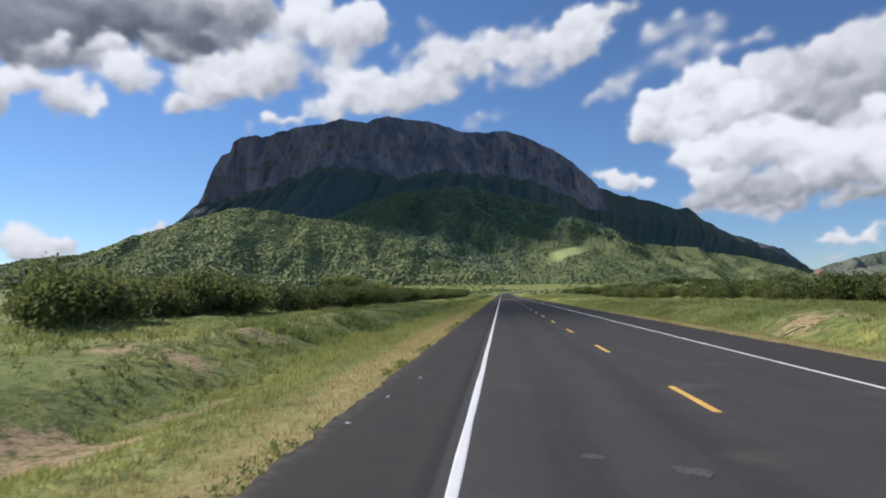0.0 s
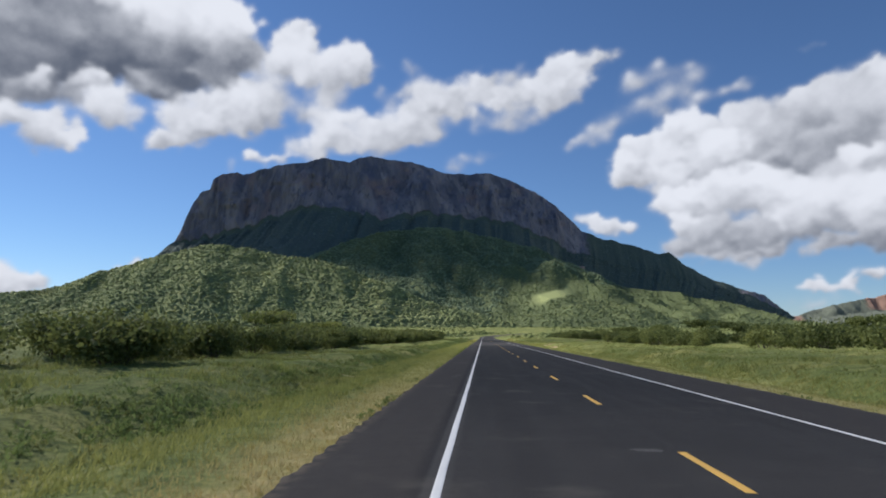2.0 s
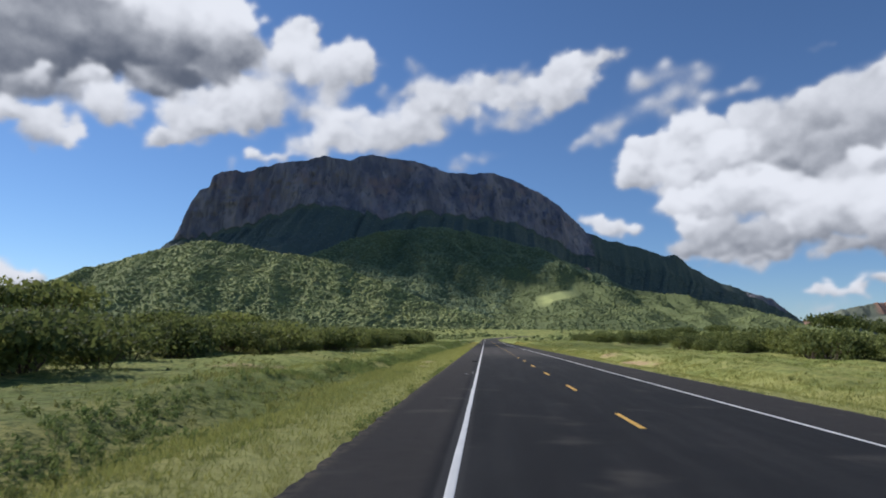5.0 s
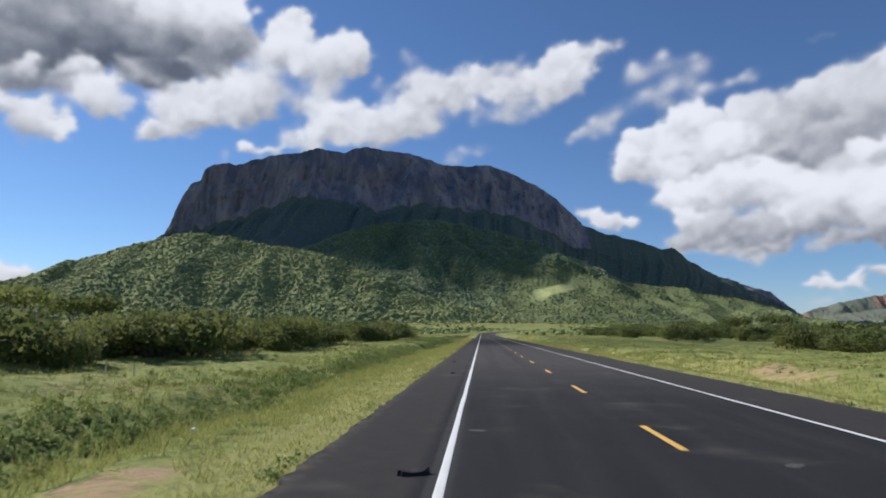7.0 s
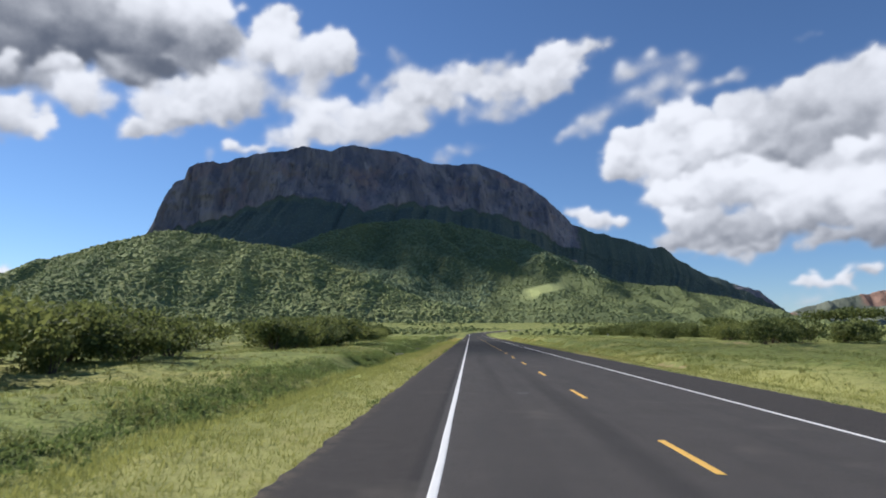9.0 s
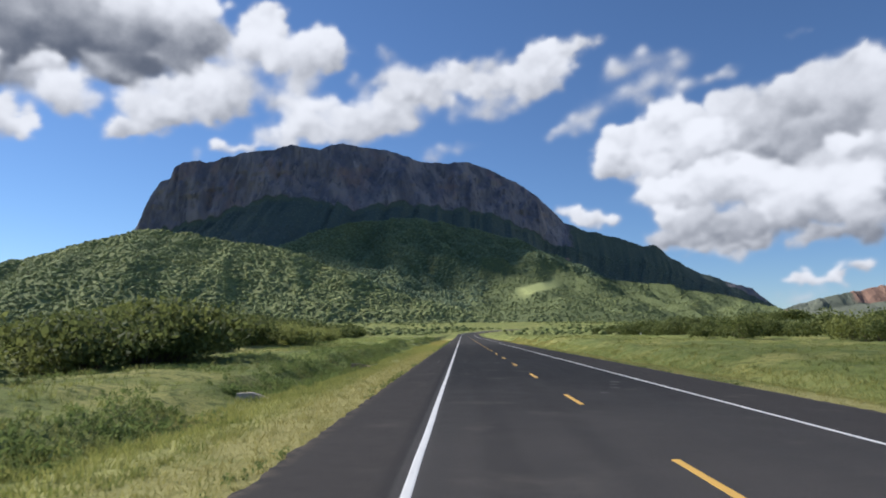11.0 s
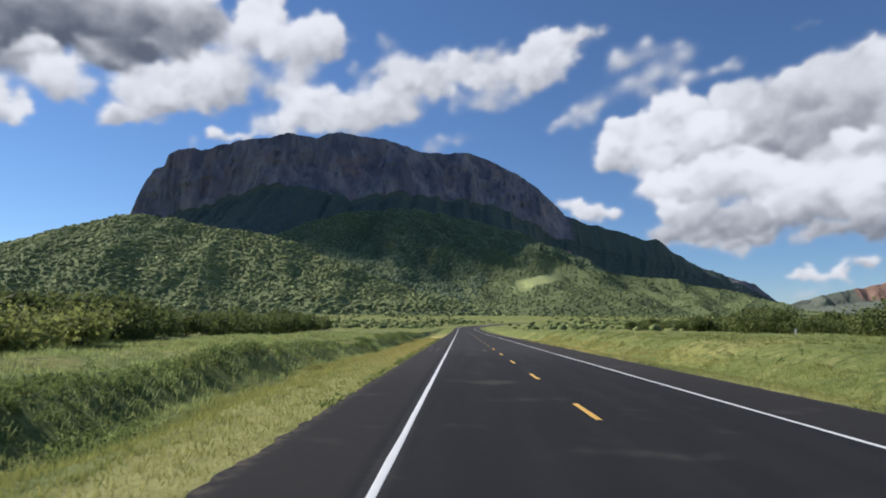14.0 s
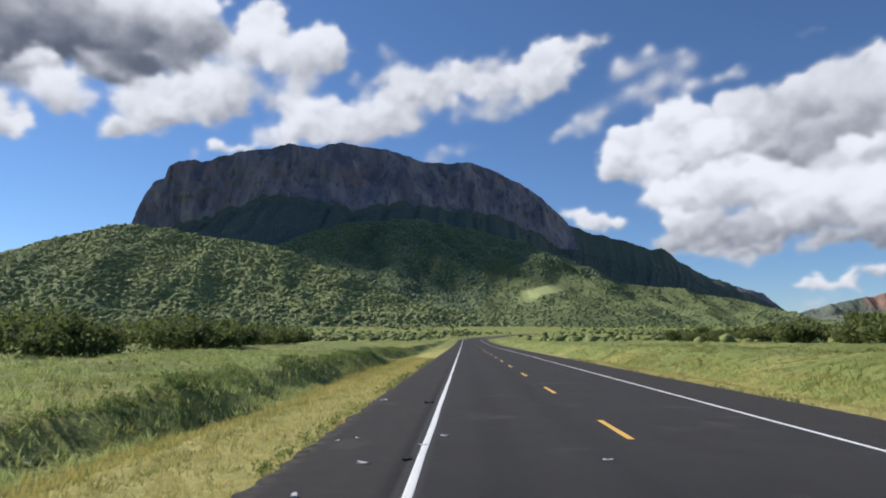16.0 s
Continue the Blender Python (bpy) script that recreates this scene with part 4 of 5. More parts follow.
for side, seed in ((-1, 501), (1, 511)):
    x, y, e = verge(side, 54000 if side < 0 else 28000, 0.02, 4.2, 1.25)
    keep = fbm(x * 0.5, y * 0.35, 3, 151) > -1.1
    blades("verge_grass", x[keep], y[keep], (0.05 + 0.035 * e + 0.07 * g.random(len(e)))[keep], 0.021, 5, DRY_GRASS, "dry yellow grass along the asphalt edge", seed)
    x, y, e = verge(side, 40000 if side < 0 else 26000, 1.6, 22.0, 1.6)
    tall = np.clip(0.16 + 0.14 * fbm(x * 0.22, y * 0.16, 3, 161), 0.08, 0.5) * np.clip(e / 4.0, 0.5, 1.0) * np.interp(y, [60, 110], [1.35, 1.0])
    keep = fbm(x * 0.13, y * 0.1, 3, 171) > -0.6
    blades("field_grass", x[keep], y[keep], tall[keep], 0.026, 7, GREEN_GRASS, "lush green grass and weeds beside the road", seed + 1)



def open_ground(x, y):
    """Away from the cleared places in front of the culverts."""
    return ~((x < -4.6) & (x > -8.6) & (((y > 225.5) & (y < 229.5)) | ((y > 247.5) & (y < 251.0)) | ((x > -8.0) & (y > 265.8) & (y < 270.6))))


def weeds(name, x, y, h, per, size, material, label, seed):
    """Leafy weed clumps, each a small mound of leaf sprays."""
    g = np.random.default_rng(seed)
    k = len(x)
    z = ground_z(x, y)
    n = k * per
    c = np.repeat(np.stack([x, y, z + h * 0.42], 1), per, 0)
    hh = np.repeat(h, per)[:, None]
    d = g.normal(size=(n, 3))
    d /= np.linalg.norm(d, axis=1)[:, None]
    c = c + d * g.random((n, 1)) ** 0.4 * hh * np.array([0.62, 0.62, 0.55])
    a = g.normal(size=(n, 3)) * np.array([0.6, 0.6, 1.0]) + np.array([0, 0, 0.5])
    a /= np.linalg.norm(a, axis=1)[:, None]
    b = np.cross(a, g.normal(size=(n, 3)))
    b /= np.linalg.norm(b, axis=1)[:, None] + 1e-9
    s = size * g.uniform(0.6, 1.4, (n, 1)) * (0.5 + hh)
    v = np.stack([c - a * s, c + b * s * 0.4, c + a * s, c - b * s * 0.4], 1)
    f = np.arange(n * 4).reshape(-1, 4)
    return tagged(mesh_thing(name, raw_mesh(name, v.reshape(-1, 3), f), material), label, "weeds", kind="stuff")


g = np.random.default_rng(451)
k = 12000
y = g.uniform(-10, 400, k)
foot = 4.15 + 0.55 * fbm(y * 0.11, y * 0.0 + 2.0, 3, 13)
e = foot + np.interp(y, [258, 288], [0, 1.2]) + np.interp(y, *FACE_L) * (0.42 + g.normal(size=k) * np.interp(y, [270, 300], [0.30, 0.20]))
x = EDGE_L - e
keep = open_ground(x, y) & (e > 3.2) & (fbm(x * 0.3, y * 0.16, 3, 181) > np.interp(y, [0, 8, 14, 30, 45, 80, 120, 170, 220, 250, 285, 305], [0.1, 0.0, -0.2, -0.15, 0.05, 0.1, 0.1, -0.3, -0.2, -0.2, -0.3, -0.4]))
x, y = x[keep], y[keep]
h = g.uniform(0.16, 0.46, len(x)) * np.interp(y, [8, 16, 30, 60, 100, 210, 260, 400], [0.8, 0.95, 0.9, 0.6, 0.6, 0.75, 0.8, 0.62])
weeds("ditch_weeds", x, y, h, 18, 0.068, WEED, "dark green leafy weeds along the ditch bank", 452)
k = 3600
y = g.uniform(226, 286, k)
e = 3.4 + 11 * g.random(k) ** 1.4
x = EDGE_L - e
keep = open_ground(x, y) & (fbm(x * 0.35, y * 0.22, 3, 193) + np.clip(1.2 - e / 7.0, -0.3, 0.4) > 0.0)
weeds("bank_weeds", x[keep], y[keep], (g.uniform(0.14, 0.42, k) * np.clip(1.3 - e / 16.0, 0.6, 1.1))[keep], 18, 0.062, WEED, "lush dark green weeds over the bank by the culverts", 457)
k = 9000
y = -10 + 400 * g.random(k) ** 1.1
e = 3.5 + 18 * g.random(k) ** 1.3
side = np.where(g.random(k) < 0.75, -1, 1)
x = np.where(side < 0, EDGE_L - e, EDGE_R + e)
keep = fbm(x * 0.3, y * 0.15, 3, 191) > 0.02
weeds("field_weeds", x[keep], y[keep], g.uniform(0.10, 0.30, keep.sum()), 16, 0.07, TUFT, "low green weeds scattered through the grass", 453)
k = 420
y = g.uniform(296, 372, k)
x = EDGE_L - g.uniform(3.4, 8.0, k)
keep = fbm(x * 0.4, y * 0.2, 3, 195) > 0.05
weeds("white_flowers", x[keep], y[keep], np.full(keep.sum(), 0.75), 7, 0.022, BLOSSOM, "small white blossoms on roadside weeds", 454)

k = 3800
y = g.uniform(-10, 368, k)
side = np.where(g.random(k) < 0.55, -1, 1)
e = g.uniform(-0.06, 0.35, k)
x = np.where(side < 0, EDGE_L - e, EDGE_R + e)
keep = fbm(x * 0.1, y * 0.4, 3, 197) > np.interp(y, [260, 285], [0.12, -0.1])
weeds("edge_weeds", x[keep], y[keep], (g.uniform(0.05, 0.18, k) * np.interp(y, [260, 290], [1.0, 1.5]))[keep], 18, 0.045, WEED, "small green weeds along the broken asphalt edge", 455)
x = EDGE_L - (4.2 + 17.8 * g.random(17000) ** 1.25)
y = g.uniform(200, 368, 17000)
keep = fbm(x * 0.12, y * 0.08, 3, 199) + np.clip((y - 292) / 22.0, -0.9, 0.6) > -0.1
blades("bank_grass", x[keep], y[keep], g.uniform(0.14, 0.34, keep.sum()), 0.026, 7, SEED_GRASS, "pale green seeding grass on top of the bank", 456)

# ---- small things on and beside the asphalt ----
g = np.random.default_rng(461)


def slab(name, n, rx, ry, thick, seed, curl=0.0):
    """A thin, ragged-edged piece with its own thickness."""
    r = random.Random(seed)
    bm = bmesh.new()
    rim = []
    for k in range(n):
        a = 6.2832 * k / n
        q = r.uniform(0.65, 1.12)
        rim.append((rx * q * math.cos(a), ry * q * math.sin(a)))
    low = [bm.verts.new((px, py, 0.0)) for px, py in rim]
    top = [bm.verts.new((px * 0.92, py * 0.92, thick + curl * (px / rx) ** 2)) for px, py in rim]
    mid = bm.verts.new((0, 0, thick * 1.15))
    for k in range(n):
        m = (k + 1) % n
        bm.faces.new((low[k], low[m], top[m], top[k]))
        bm.faces.new((top[k], top[m], mid))
    bmesh.ops.recalc_face_normals(bm, faces=bm.faces)
    me = bpy.data.meshes.new(name)
    bm.to_mesh(me)
    bm.free()
    return me


STAIN_ME = [slab("dirt_mark", 13, 0.26, 0.15, 0.0025, 31 + k) for k in range(4)]
for k, (x, y, s) in enumerate(((1.68, -6.4, 1.3), (0.79, -5.89, 0.8), (2.44, 37.5, 1.2), (2.0, 27.2, 0.9), (2.36, 24.8, 1.0), (0.19, 14.6, 0.9), (0.36, 14.0, 0.6),
                               (2.0, 14.5, 1.4), (5.69, 28.0, 1.0), (0.16, 248.5, 0.9), (-0.11, 247.7, 0.8), (2.57, 248.5, 0.9), (3.1, 252.0, 0.8), (4.1, 252.1, 1.1),
                               (5.2, 252.5, 0.9), (6.24, 252.6, 1.6), (2.05, 247.0, 1.5), (5.41, 232.2, 1.3), (5.1, 231.0, 0.8), (4.84, 229.8, 1.0), (4.13, 228.0, 1.1),
                               (-0.19, 140.9, 0.9), (4.04, 138.3, 0.9), (5.35, 158.0, 1.0), (1.33, 188.1, 1.6), (0.52, 234.6, 0.6), (7.64, 271.5, 1.4), (5.25, 272.1, 1.0),
                               (7.72, 272.5, 1.3), (-1.2, 57.1, 0.6), (-1.15, 56.3, 0.7), (-1.3, 55.4, 0.8))):
    ob = mesh_thing("dirt_mark", STAIN_ME[k % 4], PALE_DIRT, road, "pale dried dirt mark" if k == 0 else "")
    ob.matrix_basis = pose(x, y, 0.004, 0, 0, g.uniform(0, 360)) @ Matrix.Scale(s * 0.85, 4)
LITTER_ME = [slab("litter_scrap", 9, 0.11, 0.05, 0.012, 51 + k, 0.02) for k in range(3)]
for k, (x, y, s) in enumerate(((-2.18, 326.6, 1.2), (-0.3, 320.0, 0.8), (-1.35, 317.4, 1.0), (-1.82, 315.5, 0.9), (-0.64, 319.0, 0.7), (2.09, 317.8, 0.7),
                               (-2.1, 319.4, 0.5), (-1.81, 319.7, 0.5), (-2.04, -2.1, 0.6), (-2.18, -4.3, 0.6), (-1.81, 0.4, 0.5), (-1.06, 119.8, 0.6),
                               (-0.79, 121.2, 0.6), (-5.6, 141.5, 1.4), (-1.94, 29.2, 0.6), (-1.42, 249.0, 0.5))):
    ob = tagged(mesh_thing("litter_scrap", LITTER_ME[k % 3], PAPER), "small scrap of pale litter on the shoulder", "litter", "litter scraps")
    ob.matrix_basis = pose(x, y, 0.003 if x > EDGE_L else float(ground_z(x, y)) + 0.02, 0, 0, g.uniform(0, 360)) @ Matrix.Scale(s, 4)
TYRE_ME = [slab("tyre_scrap", 17, 0.22, 0.07, 0.03, 71 + k, 0.05) for k in range(2)]
# the pair near y 168 stands in for faint dark stains
for k, (x, y, s, a) in enumerate(((-0.96, 137.2, 1.25, 25), (-1.32, 157.0, 0.7, 70), (-1.75, 168.6, 0.45, 40), (-1.7, 167.7, 0.4, 10), (-0.78, 317.7, 0.65, 60),
                                  (-0.89, 325.9, 0.6, 20))):
    ob = tagged(mesh_thing("tyre_scrap", TYRE_ME[k % 2], RUBBER), "torn black rubber tyre scrap lying on the asphalt", "tyre scrap", "tyre scraps")
    ob.matrix_basis = pose(x, y, 0.002, 0, 0, a) @ Matrix.Scale(s, 4)


def marker_post(x, y):
    """A square concrete roadside post with a bevelled cap."""
    ob = new("marker_post")
    bm = bmesh.new()
    bmesh.ops.create_cube(bm, size=1.0, matrix=Matrix.Translation((0, 0, 0.36)) @ Matrix.Diagonal((0.17, 0.15, 0.92, 1)))
    bmesh.ops.bevel(bm, geom=bm.edges[:], offset=0.015, segments=2, affect="EDGES")
    part("shaft", bm, CONCRETE, ob)
    bm = bmesh.new()
    bmesh.ops.create_cone(bm, segments=4, radius1=0.125, radius2=0.04, depth=0.07, cap_ends=True, matrix=pose(0, 0, 0.855, 0, 0, 45))
    part("cap", bm, CONCRETE, ob)
    ob.location = (x, y, float(ground_z(x, y)))
    return tagged(ob, "weathered white concrete marker post in the grass", "post")


def culvert(y, drop, stone):
    """Concrete outlet beside the road: a stepped wing wall, a headwall and a pipe."""
    ob = new("culvert")

    def wing(dy):
        bm = bmesh.new()
        side = [(-7.05, -1.3), (-7.05, -0.14), (-6.55, -0.12), (-5.95, -0.30), (-5.1, -0.33), (-5.1, -1.3)]
        a = [bm.verts.new((px, dy, pz)) for px, pz in side]
        b = [bm.verts.new((px, dy + 0.2, pz)) for px, pz in side]
        bm.faces.new(a)
        bm.faces.new(b[::-1])
        for k in range(6):
            bm.faces.new((a[k], b[k], b[(k + 1) % 6], a[(k + 1) % 6]))
        bmesh.ops.recalc_face_normals(bm, faces=bm.faces)
        bmesh.ops.bevel(bm, geom=bm.edges[:], offset=0.012, segments=1, affect="EDGES")
        part("wing_wall", bm, stone, ob)

    wing(0.0)
    bm = bmesh.new()
    bmesh.ops.create_cube(bm, size=1.0, matrix=Matrix.Translation((-5.0, 0.95, -0.83)) @ Matrix.Diagonal((0.19, 1.48, 0.95, 1)))
    bmesh.ops.bevel(bm, geom=bm.edges[:], offset=0.015, segments=1, affect="EDGES")
    part("headwall", bm, stone, ob)
    bm = bmesh.new()
    rings = []
    for x, r in ((-5.0, 0.36), (-5.22, 0.36), (-5.22, 0.30), (-5.0, 0.30)):
        rings.append([bm.verts.new((x, 0.95 + r * math.cos(t * 0.3927), -0.85 + r * math.sin(t * 0.3927))) for t in range(16)])
    for lo, hi in zip(rings, rings[1:]):
        for t in range(16):
            bm.faces.new((lo[t], lo[(t + 1) % 16], hi[(t + 1) % 16], hi[t]))
    bmesh.ops.recalc_face_normals(bm, faces=bm.faces)
    part("pipe", bm, stone, ob)
    ob.location = (0, y, drop)
    return tagged(ob, "weathered concrete culvert outlet in the roadside ditch", "culvert", "culverts")


for y, drop, stone in ((229.2, 0.0, OLD_CONCRETE), (250.6, -0.06, MOSSY_CONCRETE), (269.3, -0.18, MOSSY_CONCRETE)):
    culvert(y, drop, stone)


marker_post(35.0, 338.0)


def dry_branch(x, y):
    """A fallen bleached branch, bent, tapering, with two side twigs."""
    ob = new("dry_branch")
    z = float(ground_z(x, y))

    def limb(points, r0, r1, name):
        bm = bmesh.new()
        rings = []
        for k, q in enumerate(points):
            r = r0 + (r1 - r0) * k / (len(points) - 1)
            rings.append([bm.verts.new((q[0], q[1] + r * math.cos(t * 1.0472), q[2] + r * math.sin(t * 1.0472))) for t in range(6)])
        for lo, hi in zip(rings, rings[1:]):
            for t in range(6):
                bm.faces.new((lo[t], lo[(t + 1) % 6], hi[(t + 1) % 6], hi[t]))
        bm.faces.new(rings[0][::-1])
        bm.faces.new(rings[-1])
        bmesh.ops.recalc_face_normals(bm, faces=bm.faces)
        return part(name, bm, DRY_WOOD, ob)

    limb([(-0.85, -0.1, 0.02), (-0.3, 0.0, 0.08), (0.05, 0.05, 0.16), (0.5, 0.15, 0.36), (0.8, 0.2, 0.50), (0.95, 0.22, 0.48)], 0.035, 0.045, "stem")
    limb([(0.1, 0.06, 0.18), (0.25, 0.2, 0.16), (0.45, 0.35, 0.06)], 0.02, 0.01, "twig")
    ob.location = (x, y, z)
    return tagged(ob, "bleached bent dry branch fallen on the bank", "branch")


dry_branch(10.9, 14.0)


def fallen_stick(x, y):
    """A long pale stick lying in the ditch grass."""
    bm = bmesh.new()
    z = float(ground_z(x, y))
    line = [(-0.82, 0.05, 0.24), (-0.55, -0.02, 0.19), (-0.2, -0.06, 0.15), (0.25, -0.03, 0.15), (0.6, 0.03, 0.17), (0.8, 0.06, 0.16)]
    rings = []
    for k, q in enumerate(line):
        r = 0.020 + 0.004 * k
        rings.append([bm.verts.new((q[0], q[1] + r * math.cos(t * 1.0472), q[2] + r * math.sin(t * 1.0472))) for t in range(6)])
    for lo, hi in zip(rings, rings[1:]):
        for t in range(6):
            bm.faces.new((lo[t], lo[(t + 1) % 6], hi[(t + 1) % 6], hi[t]))
    bm.faces.new(rings[0][::-1])
    bm.faces.new(rings[-1])
    bmesh.ops.recalc_face_normals(bm, faces=bm.faces)
    ob = part("fallen_stick", bm, DRY_WOOD)
    ob.location = (x, y, z - 0.06)
    return tagged(ob, "long pale dry stick lying in the ditch grass", "stick")


fallen_stick(-5.8, 57.7)


def wooden_stake(x, y, lean):
    """A short grey stake, split and uneven at its top."""
    bm = bmesh.new()
    rings = []
    for z, r in ((-0.15, 0.036), (0.12, 0.034), (0.36, 0.030), (0.50, 0.026)):
        rings.append([bm.verts.new((r * math.cos(t * 1.0472), r * math.sin(t * 1.0472), z + (0.03 * (t % 3) if z > 0.4 else 0))) for t in range(6)])
    for lo, hi in zip(rings, rings[1:]):
        for t in range(6):
            bm.faces.new((lo[t], lo[(t + 1) % 6], hi[(t + 1) % 6], hi[t]))
    bm.faces.new(rings[0][::-1])
    bm.faces.new(rings[-1])
    bmesh.ops.recalc_face_normals(bm, faces=bm.faces)
    ob = part("wooden_stake", bm, DRY_WOOD)
    ob.matrix_basis = pose(x, y, float(ground_z(x, y)), lean, lean * 0.6, 40)
    return tagged(ob, "short bleached wooden stake in the field grass", "stake", "field stakes")


for x, y, lean in ((-14.6, 89.8, 4), (-12.0, 91.7, -5), (-14.8, 154.1, 3), (-13.4, 153.7, -6)):
    wooden_stake(x, y, lean)

